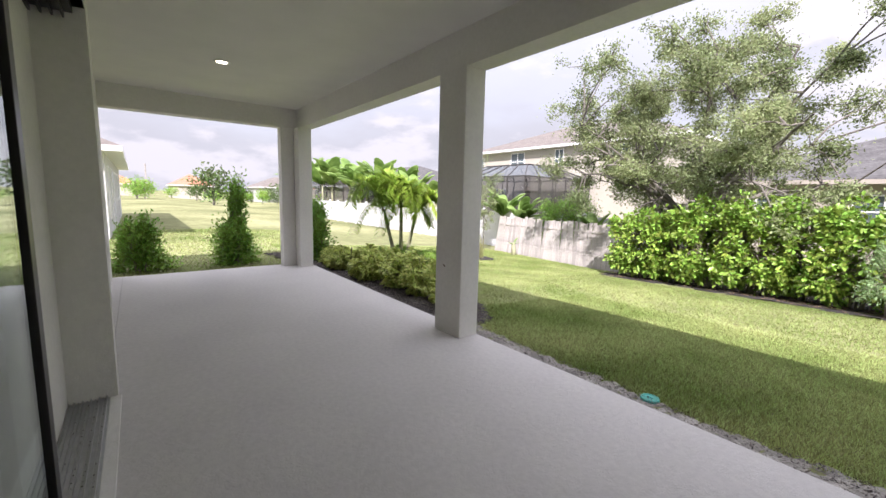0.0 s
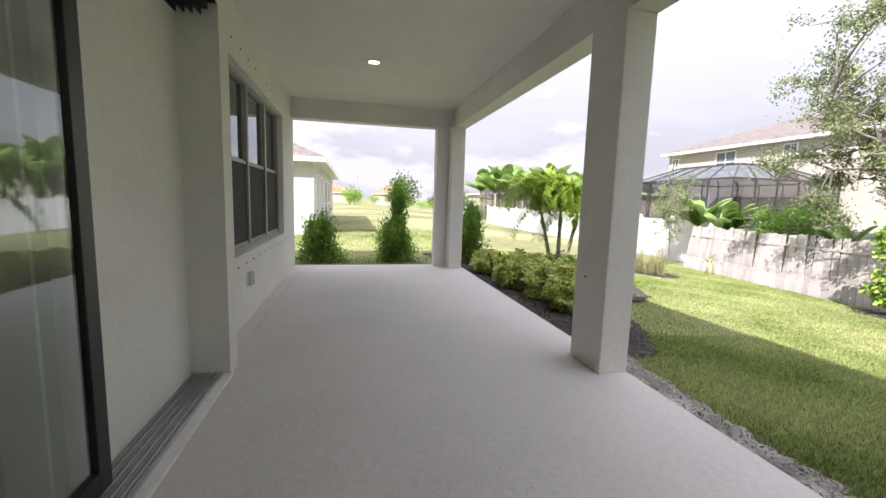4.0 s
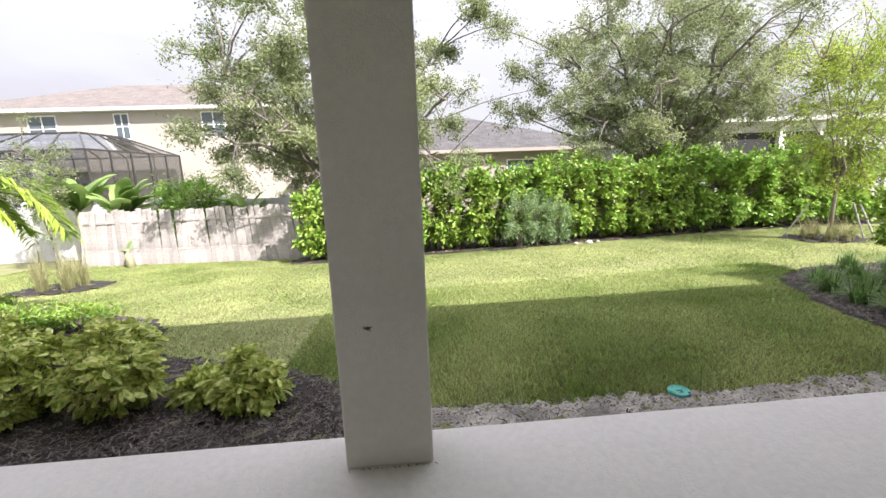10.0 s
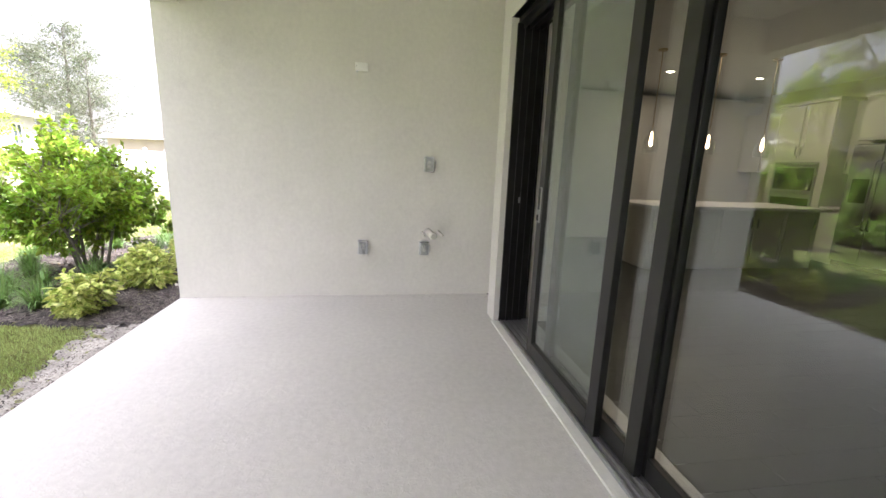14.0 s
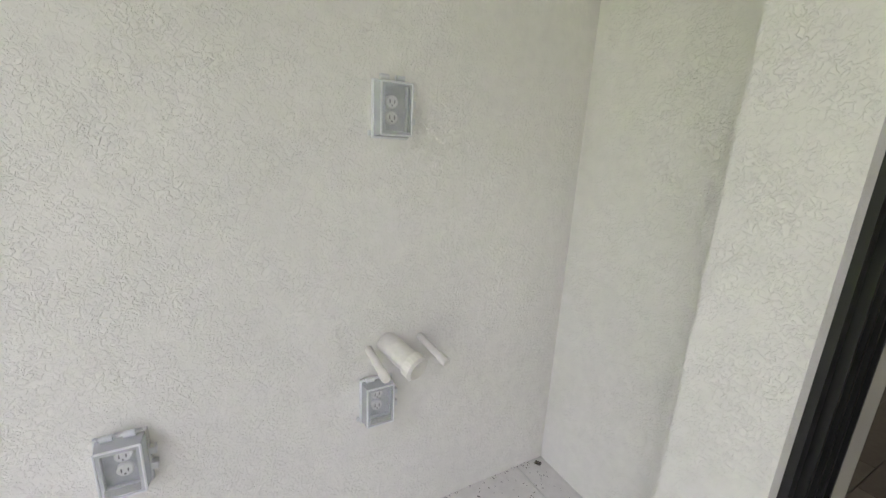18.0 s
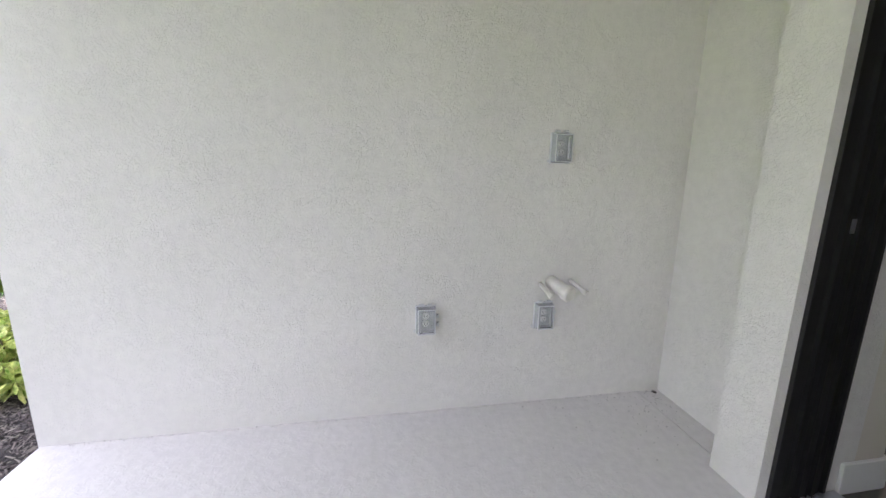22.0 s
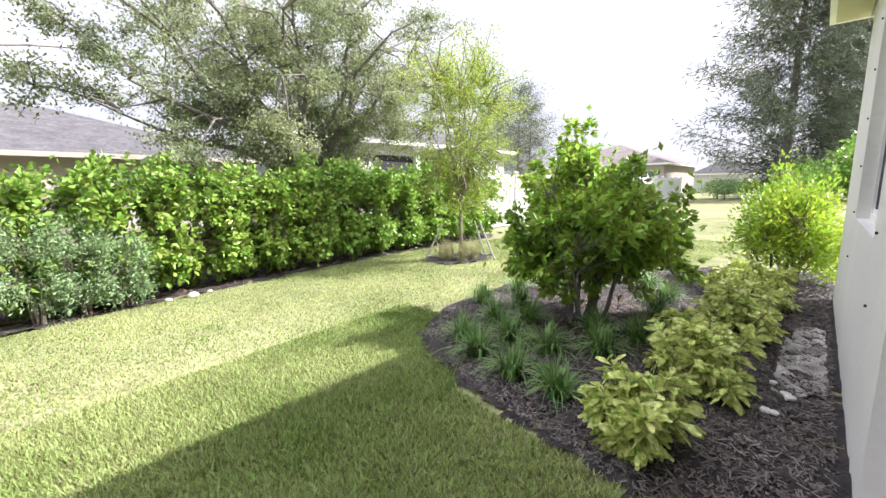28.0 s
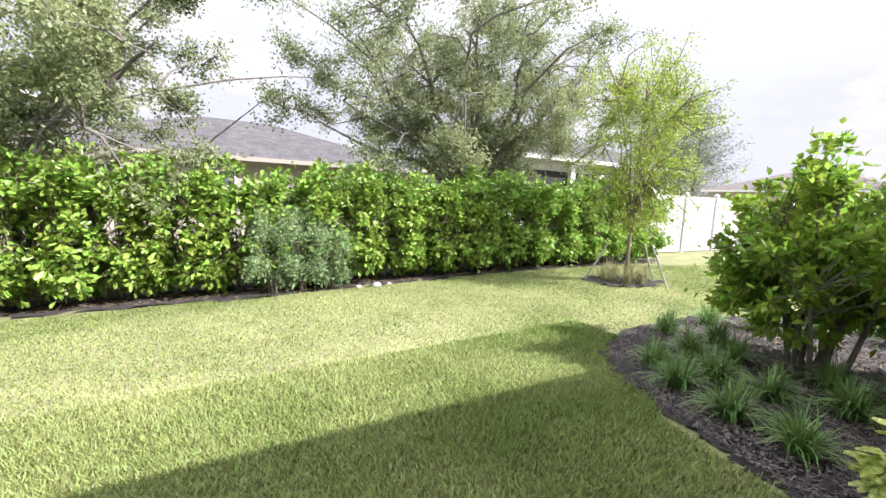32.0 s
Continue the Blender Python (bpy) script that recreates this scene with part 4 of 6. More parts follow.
def shrub(name, x, y, label, h, rx, ry, leaf, ll, lw, n, seed, stems=7, low=0.1, group="", bark=None, twigs=60, blunt=False, up=0.5, cat="shrub", fill=0.35, top_taper=0.0, boxy=False, lobes=0, rosette=False):
    """Stems from the ground, twigs out to leaf tufts, and leaves on all of them."""
    rng = np.random.default_rng(seed)
    z = float(gz(x, y))
    t = thing(name, x, y, z, label, cat, group)
    c = np.array([0, 0, low + (h - low) / 2])
    tips, d = shell_points(twigs, (rx, ry, (h - low) / 2), rng, fill)
    if lobes:                                        # separate masses with gaps between
        e = np.array([rx, ry, (h - low) / 2])
        mid, d = shell_points(lobes, e * 0.76, rng, 0.15, 0.25)
        q, d = shell_points(twigs, e, rng, 0.2, 0.3)
        own = rng.integers(0, lobes, twigs)
        tips = mid[own] + q * rng.uniform(0.26, 0.44, (lobes, 1))[own]
        if top_taper:
            tips[:, :2] *= 1 + 0.6 * np.clip(-tips[:, 2:] / e[2], 0, 1)
    if boxy:                                         # clipped into a block
        e = np.array([rx, ry, (h - low) / 2])
        tips = np.sign(tips) * np.abs(tips / e) ** 0.6 * e * 0.9
    if top_taper:
        f = 1 - top_taper * np.clip((tips[:, 2:3] / ((h - low) / 2) + 1) / 2, 0, 1)
        tips[:, :2] *= f
    tips = tips + c
    bm = bmesh.new()
    base = [(rng.normal(0, rx * 0.08), rng.normal(0, ry * 0.08)) for _ in range(stems)]
    ends = []
    for b in base:
        a = rng.uniform(0, math.tau)
        e = (b[0] + math.cos(a) * rx * 0.35, b[1] + math.sin(a) * ry * 0.35, low + (h - low) * rng.uniform(0.35, 0.7))
        m = ((b[0] * 1.5 + e[0]) / 2.5, (b[1] * 1.5 + e[1]) / 2.5, e[2] * 0.5)
        tube(bm, [(b[0], b[1], -0.05), m, e], [0.010 * h + 0.003, 0.007 * h + 0.003, 0.005], 6)
        ends.append((m, e))
    for p in tips:
        k = min(range(len(ends)), key=lambda i: (Vector(ends[i][1]) - Vector(p)).length)
        q = Vector(ends[k][1]).lerp(Vector(ends[k][0]), rng.uniform(0, 0.7))
        mid = q.lerp(Vector(p), 0.55) + Vector((0, 0, 0.03))
        tube(bm, [q, mid, p], [0.006, 0.004, 0.002], 4, cap=False)
    part("stem", bm, bark or BARK_THIN, t)
    per = max(1, n // twigs)
    ip = np.repeat(np.arange(twigs), per)
    back = rng.uniform(0, 1, (len(ip), 1)) ** 1.5
    spread = np.array([rx, ry, (h - low) / 2]) * 0.30
    out = tips[ip] - c
    pos = tips[ip] - unit(out) * back * spread.mean() * 1.4 + rng.normal(size=(len(ip), 3)) * spread * 0.34
    pos[:, 2] = np.maximum(pos[:, 2], 0.02)
    way = unit(pos - c) * 0.6 + rng.normal(size=pos.shape) * 0.6 + np.array([0, 0, up])
    if rosette:                                      # most leaves stand in a whorl round the end of their twig
        axis = unit(unit(out) * 0.9 + np.array([0, 0, 0.55]) + rng.normal(size=out.shape) * 0.1)
        around = unit(np.cross(axis, rng.normal(size=out.shape)))
        lev = rng.uniform(0, 1, (len(ip), 1))
        ring = np.arange(len(ip)) % 5 > 0
        pos[ring] = (tips[ip] - axis * lev * 0.13 + around * 0.012)[ring]
        way[ring] = (around + axis * (1.0 - 1.1 * lev))[ring]
    part_np("foliage", leaves(pos, way, ll, lw, rng, blunt=blunt, droop=0.15), leaf, t)
    return t


def whorl_shrub(x, y, label, h, r, seed, n=46, leaf=None, name="variegated_shrub", group="variegated shrubs", ll=0.10, lw=0.036):
    """Schefflera-like: whorls of narrow leaflets round the end of every twig."""
    rng = np.random.default_rng(seed)
    z = float(gz(x, y))
    t = thing(name, x, y, z, label, "shrub", group)
    tips, d = shell_points(n, (r, r, h * 0.5), rng, 0.55, 0.25)
    tips = tips + np.array([0, 0, h * 0.55])
    tips[:, 2] = np.maximum(tips[:, 2], 0.06)
    bm = bmesh.new()
    for p in tips:
        b = Vector((p[0] * 0.15, p[1] * 0.15, -0.03))
        tube(bm, [b, Vector((p[0] * 0.5, p[1] * 0.5, p[2] * 0.55)), Vector(p)], [0.008, 0.006, 0.003], 4, cap=False)
    part("stem", bm, BARK_THIN, t)
    k = 24
    ip = np.repeat(np.arange(n), k)
    axis = unit(tips - np.array([0, 0, h * 0.2])) + np.array([0, 0, 0.5])
    axis = unit(axis)[ip]
    side = unit(np.cross(axis, rng.normal(size=axis.shape)))
    lev = rng.uniform(0, 1, (len(ip), 1))
    pos = tips[ip] - axis * lev * 0.09 + rng.normal(size=axis.shape) * 0.012
    way = side * 1.0 + axis * (0.75 - 0.9 * lev)
    part_np("foliage", leaves(pos, way, ll, lw, rng, fold=0.14, droop=0.22, blunt=True), leaf or L_CROTON, t)
    return t


def grass_clump(name, x, y, label, h, r, n, seed, leaf, width, group, cat="grass plant", plume=False):
    """Arching strap leaves out of one crown."""
    rng = np.random.default_rng(seed)
    z = float(gz(x, y))
    t = thing(name, x, y, z, label, cat, group)
    a = rng.uniform(0, math.tau, n)
    lean = rng.uniform(0.15, 1.0, n) ** 0.8
    L = h * rng.uniform(0.8, 1.35, n)
    segs = 4
    s = np.linspace(0, 1, segs + 1)[None]
    reach = (r * lean)[:, None] * (s ** 1.4)
    zz = L[:, None] * (s * (1.25 - 0.2 * lean[:, None]) - s ** 2.4 * (0.9 * lean[:, None]))
    b = rng.normal(0, r * 0.10, (n, 2))
    px = b[:, :1] + np.cos(a)[:, None] * reach
    py = b[:, 1:] + np.sin(a)[:, None] * reach
    w = width * (1 - s ** 2.5 * 0.95) * rng.uniform(0.7, 1.2, (n, 1)) / 2
    ox, oy = -np.sin(a)[:, None] * w, np.cos(a)[:, None] * w
    left = np.stack([px + ox, py + oy, np.maximum(zz, 0.0)], -1)
    right = np.stack([px - ox, py - oy, np.maximum(zz, 0.0)], -1)
    v = np.stack([left, right], 2).reshape(-1, 3)
    i = (np.arange(n)[:, None] * (segs + 1) * 2 + np.arange(segs)[None] * 2).ravel()
    part_np("leaf_tuft", (v, np.stack([i, i + 1, i + 3, i + 2], 1)), leaf, t)
    return t


def tree(name, x, y, label, top, rx, ry, low, seed, leaf, n_leaf, ll, lw, trunk_r, lean=(0, 0), limbs=7, bark=BARK, twig_n=420, lumps=0.3, fork=1.2, up=0.15, tuft=0.34, cat="tree", lobes=0):
    """Tapered trunk, forking limbs, twigs, and leaves in tufts along the twigs."""
    rng = np.random.default_rng(seed)
    z = float(gz(x, y))
    t = thing(name, x, y, z, label, cat, "trees")
    bm = bmesh.new()
    f0 = Vector((lean[0], lean[1], fork))
    tube(bm, [(0, 0, -0.2), (lean[0] * 0.3, lean[1] * 0.3, fork * 0.5), f0], [trunk_r * 1.25, trunk_r, trunk_r * 0.95], 12)
    part("trunk", bm, bark, t, smooth=True)
    c = np.array([lean[0], lean[1], low + (top - low) * 0.48])
    rz_ = (top - low) / 2
    nodes = []
    bm = bmesh.new()
    for k in range(limbs):
        a = k * math.tau / limbs + rng.uniform(-0.3, 0.3)
        el = rng.uniform(-0.30, 1.05) if lobes else rng.uniform(0.25, 1.0)
        e = Vector((c[0] + math.cos(a) * rx * 0.72 * math.cos(el), c[1] + math.sin(a) * ry * 0.72 * math.cos(el), c[2] + rz_ * (0.85 * math.sin(el) - 0.2)))
        pts = [f0.lerp(e, s) + Vector(rng.normal(0, 0.025 * rx, 3)) * (s * (1 - s) * 4) + Vector((0, 0, 0.10 * rz_ * math.sin(s * 3.1))) for s in np.linspace(0, 1, 7)]
        pts[0] = f0
        tube(bm, pts, list(np.linspace(trunk_r * (0.46 if lobes else 0.55), trunk_r * 0.10, 7)), 8)
        nodes += [(p, trunk_r * (0.4 - 0.05 * i)) for i, p in enumerate(pts[2:])]
        for q in range(4):
            s = pts[2 + q]
            g = Vector(unit(rng.normal(size=3) + np.array([math.cos(a), math.sin(a), 0.5]) * 0.6))
            e2 = s + g * rx * (rng.uniform(0.14, 0.26) if lobes else rng.uniform(0.22, 0.42))
            tube(bm, [s, s.lerp(e2, 0.5) + Vector(rng.normal(0, 0.03 * rx, 3)), e2], [trunk_r * 0.17, trunk_r * 0.10, trunk_r * 0.04], 6)
            nodes += [(e2, 0.02), (s.lerp(e2, 0.5), 0.03)]
    P = np.array([tuple(p) for p, _ in nodes])
    tips, d = shell_points(twig_n, (rx, ry, rz_), rng, 0.45, lumps, 4.0)
    if lobes:                                        # crown of separate masses with gaps between
        mid, d = shell_points(lobes, (rx * 0.86, ry * 0.86, rz_ * 0.86), rng, 0.3, lumps, 4.0)
        own = rng.integers(0, lobes, twig_n)
        size = rng.uniform(0.07, 0.185, (lobes, 1))[own]
        q, d = shell_points(twig_n, (rx, rx, rx * 0.62), rng, 0.25, 0.35, 4.0)
        tips = mid[own] + q * size
        for p in mid + c:
            a = Vector(P[int(np.argmin(((P - p) ** 2).sum(1)))])
            e = Vector(p)
            bend = Vector(rng.normal(0, 0.05, 3)) * (e - a).length + Vector((0, 0, 0.06 * (e - a).length))
            tube(bm, [a, a.lerp(e, 0.35) + bend, a.lerp(e, 0.7) + bend * 0.8, e], [trunk_r * 0.13, trunk_r * 0.10, trunk_r * 0.07, trunk_r * 0.04], 5, cap=False)
            nodes += [(a.lerp(e, 0.7) + bend * 0.8, 0.0), (e, 0.0)]
        P = np.array([tuple(p) for p, _ in nodes])
    tips = tips + c
    low_cut = low + 0.15 * rz_ * rng.uniform(0, 1, len(tips))
    tips[:, 2] = np.maximum(tips[:, 2], low_cut)
    for p in tips:
        j = int(np.argmin(((P - p) ** 2).sum(1)))
        q = Vector(P[j])
        m = q.lerp(Vector(p), 0.5) + Vector(rng.normal(0, 0.14, 3)) * (Vector(p) - q).length
        tube(bm, [q, m, Vector(p)], [0.014, 0.009, 0.004], 4, cap=False)
    part("branching", bm, bark, t)
    per = n_leaf // twig_n
    ip = np.repeat(np.arange(twig_n), per)
    sp = tuft
    j = [int(np.argmin(((P - p) ** 2).sum(1))) for p in tips]
    along = rng.uniform(0, 1, (len(ip), 1)) ** 1.8 * 0.55
    pos = tips[ip] + (P[j][ip] - tips[ip]) * along + rng.normal(size=(len(ip), 3)) * sp * np.array([1, 1, 0.75]) * rng.uniform(0.4, 1.2, (len(ip), 1))
    way = rng.normal(size=pos.shape) + unit(pos - c) * 0.5 + np.array([0, 0, up])
    part_np("crown", leaves(pos, way, ll, lw, rng, droop=0.05), leaf, t)
    return t


def palm(x, y, label, seed):
    """Clump of slim trunks, each with a green crownshaft and arching feather fronds."""
    rng = np.random.default_rng(seed)
    z = float(gz(x, y))
    t = thing("palm_tree", x, y, z, label, "palm")
    for (dx, dy, hh, fr) in ((0.28, 0.22, 0.98, 9), (0.0, 0.0, 1.06, 10), (-0.22, -0.20, 0.96, 9)):
        b = Vector((dx * 0.25, dy * 0.25, -0.05))
        e = Vector((dx, dy, hh))
        bm = bmesh.new()
        pts = [b.lerp(e, s) for s in np.linspace(0, 1, 12)]
        tube(bm, pts, [0.055 - 0.018 * s + 0.003 * (i % 2) for i, s in enumerate(np.linspace(0, 1, 12))], 10)
        tr = part("trunk", bm, BARK_PALM, t, smooth=True)
        bm = bmesh.new()
        top = e + (e - b).normalized() * 0.35
        tube(bm, [e, e.lerp(top, 0.4), top], [0.042, 0.046, 0.022], 10)
        part("crownshaft", bm, mat("crownshaft", (0.20, 0.32, 0.07), 0.5, vary=0.15, scale=6), tr, smooth=True)
        for k in range(fr):
            a = k * math.tau * 0.382 * 1.0 + rng.uniform(-0.25, 0.25)
            L = rng.uniform(1.25, 1.6)
            rise = 0.60 + 1.30 * ((k * 0.618) % 1.0)
            dirv = np.array([math.cos(a), math.sin(a)])
            n = 15
            s = np.linspace(0, 1, n)
            out = L * (1.02 - 0.22 * rise) * (s ** 0.95)
            zz = L * (rise * s - (0.74 + 0.45 * rise) * s ** 2.2)
            P = np.stack([top.x + dirv[0] * out, top.y + dirv[1] * out, top.z - 0.05 + zz], -1)
            bm = bmesh.new()
            tube(bm, [Vector(p) for p in P[::2]], list(np.linspace(0.014, 0.004, len(P[::2]))), 5)
            fr_ob = part("frond_stem", bm, L_PALM, t)
            m = 96
            ss = np.linspace(0.10, 0.995, m)
            q = np.stack([np.interp(ss, s, P[:, i]) for i in range(3)], -1)
            tg = unit(np.gradient(q, axis=0))
            sd = np.array([-dirv[1], dirv[0], 0.0])
            vs, fs = [], []
            for side in (-1, 1):
                ll = 0.46 * np.sin(np.clip(0.25 + ss * 0.95, 0, 1.0) * math.pi * 0.62 + 0.55)[:, None] * rng.uniform(0.85, 1.1, (m, 1))
                w = unit(sd[None] * side * 1.0 + tg * 0.8 + np.array([0, 0, 0.35]) + rng.normal(0, 0.10, (m, 3)))
                p1 = q + w * ll * 0.5
                p2 = q + w * ll * 0.95
                p2[:, 2] -= (ll[:, 0] * rng.uniform(0.05, 0.32, m))
                wd = np.cross(w, np.array([0, 0, 1.0]))
                wd = unit(wd) * 0.015
                v = np.stack([q - wd * 0.5, q + wd * 0.5, p1 + wd, p1 - wd, p2], 1).reshape(-1, 3)
                i = np.arange(m)[:, None] * 5
                f = np.concatenate([i + np.array([[0, 1, 2]]), i + np.array([[0, 2, 3]]), i + np.array([[3, 2, 4]])], 1).reshape(-1, 3)
                vs.append(v)
                fs.append(f)
            part_np("frond_blade", join((vs[0], fs[0]), (vs[1], fs[1])), L_PALM, fr_ob)
    return t


def banana(x, y, h, seed, label, n=12, s=1.0):
    """Soft stem and broad arching leaves with a torn edge."""
    rng = np.random.default_rng(seed)
    t = thing("banana_plant", x, y, float(gz(x, y)), label, "banana plant", "banana plants")
    bm = bmesh.new()
    tube(bm, [(0, 0, -0.05), (0.03, 0.02, h * 0.35), (0.05, 0.03, h * 0.6)], [0.10 * s, 0.08 * s, 0.05 * s], 10)
    part("stem", bm, BARK_PALM, t, smooth=True)
    for k in range(n):
        a = rng.uniform(0, math.tau)
        L = h * rng.uniform(0.5, 0.72)
        rise = rng.uniform(0.7, 2.0)
        m = 12
        u = np.linspace(0, 1, m)
        out = L * (0.98 - 0.28 * rise) * u
        zz = h * 0.50 + L * (rise * 0.62 * u - (0.12 + 0.26 * rise) * u ** 2.4)
        w = L * 0.135 * np.sin(np.clip(u * 1.05 + 0.06, 0, 1) * math.pi) ** 0.6 * rng.uniform(0.8, 1.1, m)
        c, si = math.cos(a), math.sin(a)
        mid = np.stack([0.05 + c * out, 0.03 + si * out, zz], -1)
        l = mid + np.stack([-si * w, c * w, -w * 0.35], -1)
        r = mid + np.stack([si * w, -c * w, -w * 0.35], -1)
        v = np.stack([l, mid, r], 1).reshape(-1, 3)
        i = np.arange(m - 1)[:, None] * 3
        f = np.concatenate([i + np.array([[0, 1, 4, 3]]), i + np.array([[1, 2, 5, 4]])], 0)
        part_np("leaf", (v, f), L_BANANA, t)
    return t


def pine(name, x, y, h, r, seed, label, n=9000, low=0.12):
    """Wispy casuarina: tall leader, drooping ragged sprays of needles."""
    rng = np.random.default_rng(seed)
    t = thing(name, x, y, float(gz(x, y)), label, "tree", "tall pines")
    bm = bmesh.new()
    tube(bm, [(0, 0, -0.3), (0.2, 0.1, h * 0.5), (0.1, 0.3, h * 0.97)], [h * 0.018, h * 0.012, h * 0.002], 8)
    part("trunk", bm, BARK, t)
    m = 120
    zz = h * rng.uniform(low, 1.0, m)
    a = rng.uniform(0, math.tau, m)
    R = r * (0.25 + 0.75 * np.sin(np.clip((1 - zz / h) * 1.15 + 0.08, 0, 1) * math.pi * 0.6)) * rng.uniform(0.35, 1.25, m)
    bm = bmesh.new()
    E = np.stack([np.cos(a) * R, np.sin(a) * R, zz + R * rng.uniform(0.0, 0.5, m)], -1)
    B = np.stack([0 * a + 0.1, 0 * a + 0.15, zz - R * 0.1], -1)
    for b, e in zip(B, E):
        tube(bm, [Vector(b), Vector(b).lerp(Vector(e), 0.5) + Vector((0, 0, 0.1)), Vector(e)], [h * 0.0026, h * 0.0018, h * 0.0006], 4, cap=False)
    part("branching", bm, BARK, t)
    ip = rng.integers(0, m, n)
    u = rng.uniform(0.25, 1.05, (n, 1))
    pos = B[ip] + (E[ip] - B[ip]) * u + rng.normal(size=(n, 3)) * r * 0.075
    way = rng.normal(size=(n, 3)) * 0.5 + np.array([0, 0, -0.4]) + unit(E[ip] - B[ip]) * 0.6
    part_np("crown", leaves(pos, way, h * 0.026, h * 0.0042, rng), L_PINE, t)
    return t


# beds by the far end of the porch
shrub("shrub", 10.55, 2.80, "dark green leafy shrub at the open end of the porch", 1.30, 0.62, 0.62, L_SHRUB, 0.085, 0.034, 8600, 11, group="corner shrubs", twigs=170, low=-0.40, top_taper=0.35, lobes=18, up=0.8)
shrub("shrub", 10.75, 1.15, "tall narrow green shrub beyond the slab edge", 1.72, 0.66, 0.66, L_SHRUB, 0.085, 0.034, 9600, 12, group="corner shrubs", twigs=190, low=-0.45, top_taper=0.65, lobes=24, up=0.8)
shrub("shrub", 10.75, -0.55, "leafy green shrub beside the corner column", 1.58, 0.66, 0.62, L_SHRUB, 0.085, 0.034, 9000, 13, group="corner shrubs", twigs=180, low=-0.40, top_taper=0.5, lobes=20, up=0.8)
palm(9.68, -2.25, "clump of three slim palms with feather fronds", 21)
k = 0
for x, y, h, r in ((9.15, -0.55, 0.46, 0.34), (8.55, -0.80, 0.52, 0.36), (8.0, -0.55, 0.52, 0.36), (7.85, -1.25, 0.52, 0.38), (7.2, -0.72, 0.54, 0.36), (6.55, -0.66, 0.52, 0.32),
                   (8.75, -1.45, 0.5, 0.38), (9.45, -1.2, 0.46, 0.36), (7.0, -1.35, 0.44, 0.34), (5.65, -0.62, 0.34, 0.25), (6.0, -0.75, 0.22, 0.16), (9.9, -0.7, 0.42, 0.33)):
    whorl_shrub(x, y, "yellow-green variegated shrub in dark mulch", h, r * 0.86, 100 + k, n=int(44 + r * 70), ll=0.105, lw=0.040)
    k += 1
for x, y, h, r in ((9.7, -2.2, 0.42, 0.45), (10.3, -1.9, 0.40, 0.45), (9.6, -2.9, 0.36, 0.42), (8.9, -2.6, 0.36, 0.38), (8.35, -2.75, 0.34, 0.36), (10.2, -3.4, 0.36, 0.45), (11.2, -3.2, 0.36, 0.45)):
    shrub("low_shrub", x, y, "low bright green shrub round the palm", h, r, r, L_GROUND, 0.05, 0.022, 1500, 140 + k, stems=5, low=0.03, group="low shrubs", twigs=50)
    k += 1

# bed beside the house
shrub("large_shrub", -1.62, -1.80, "round dark green multi-stemmed shrub in a mulched bed", 1.86, 1.06, 0.96, L_BUSH, 0.080, 0.042, 22000, 31, stems=10, low=0.10, twigs=420, bark=BARK, up=0.5, fill=0.4, lobes=34, rosette=True)
shrub("bright_shrub", -4.55, -0.45, "tall sunlit yellow-green shrub at the house corner", 1.90, 0.84, 0.76, L_YELLOW, 0.075, 0.030, 12000, 32, group="", twigs=230, low=-0.2, top_taper=0.25, lobes=26, up=0.8)
for x, y, h, r in ((0.10, -0.77, 0.42, 0.29), (-0.78, -0.66, 0.46, 0.34), (-1.05, -0.80, 0.42, 0.30), (-1.75, -0.62, 0.46, 0.36), (-2.4, -0.66, 0.50, 0.36), (-3.0, -0.58, 0.48, 0.36), (-3.6, -0.85, 0.42, 0.36)):
    whorl_shrub(x, y, "cream and green variegated shrub in dark mulch", h * 0.95, r * 0.74, 160 + k, n=int(26 + r * 60), ll=0.10, lw=0.040)
    k += 1
clumps = ((-1.55, -3.0), (-1.66, -2.56), (-0.51, -2.44), (-1.04, -2.46), (-0.72, -2.08), (-0.31, -2.12), (-0.71, -1.7), (-0.17, -1.69), (-0.10, -1.31), (-1.32, -1.55), (-0.91, -1.35), (-1.35, -1.22),
          (-1.25, -2.2), (-3.24, -1.69), (-4.3, -1.55), (-2.6, -2.6), (-2.3, -3.0), (-3.0, -2.3), (-2.2, -1.3), (-2.8, -1.35), (-3.6, -1.9))
for i, (x, y) in enumerate(clumps):
    grass_clump("liriope", x, y, "dark green arching strap-leaved clump in mulch", 0.29, 0.31, 150, 200 + i, L_LIRIOPE, 0.012, "liriope clumps", "border grass")

# hedge along the back
HEDGE_X0, HEDGE_X1, HEDGE_Y = -7.3, 6.85, -7.55
rng = np.random.default_rng(41)
i = 0
x = HEDGE_X1 - 0.45
while x > HEDGE_X0:
    u = (x - HEDGE_X0) / (HEDGE_X1 - HEDGE_X0)
    h = 1.60 - float(gz(x, HEDGE_Y)) + 0.10 * math.sin(x * 2.1) + 0.10 * rng.uniform(-1, 1) + (0.10 if x < -2.0 else 0.0) - 0.42 * max(0.0, x - 5.3)
    m_leaf = L_HEDGE if x > -1.9 else L_HEDGE_DK
    shrub("hedge_shrub", x, HEDGE_Y + 0.06 * rng.normal(), "dense clusia hedge shrub with glossy paddle leaves", h, 0.80, 0.76, m_leaf, 0.104, 0.062, 5600, 400 + i, stems=6, low=0.0, group="clusia hedge", twigs=310, blunt=True, fill=0.45, up=0.4, boxy=True, rosette=True)
    x -= 0.78
    i += 1
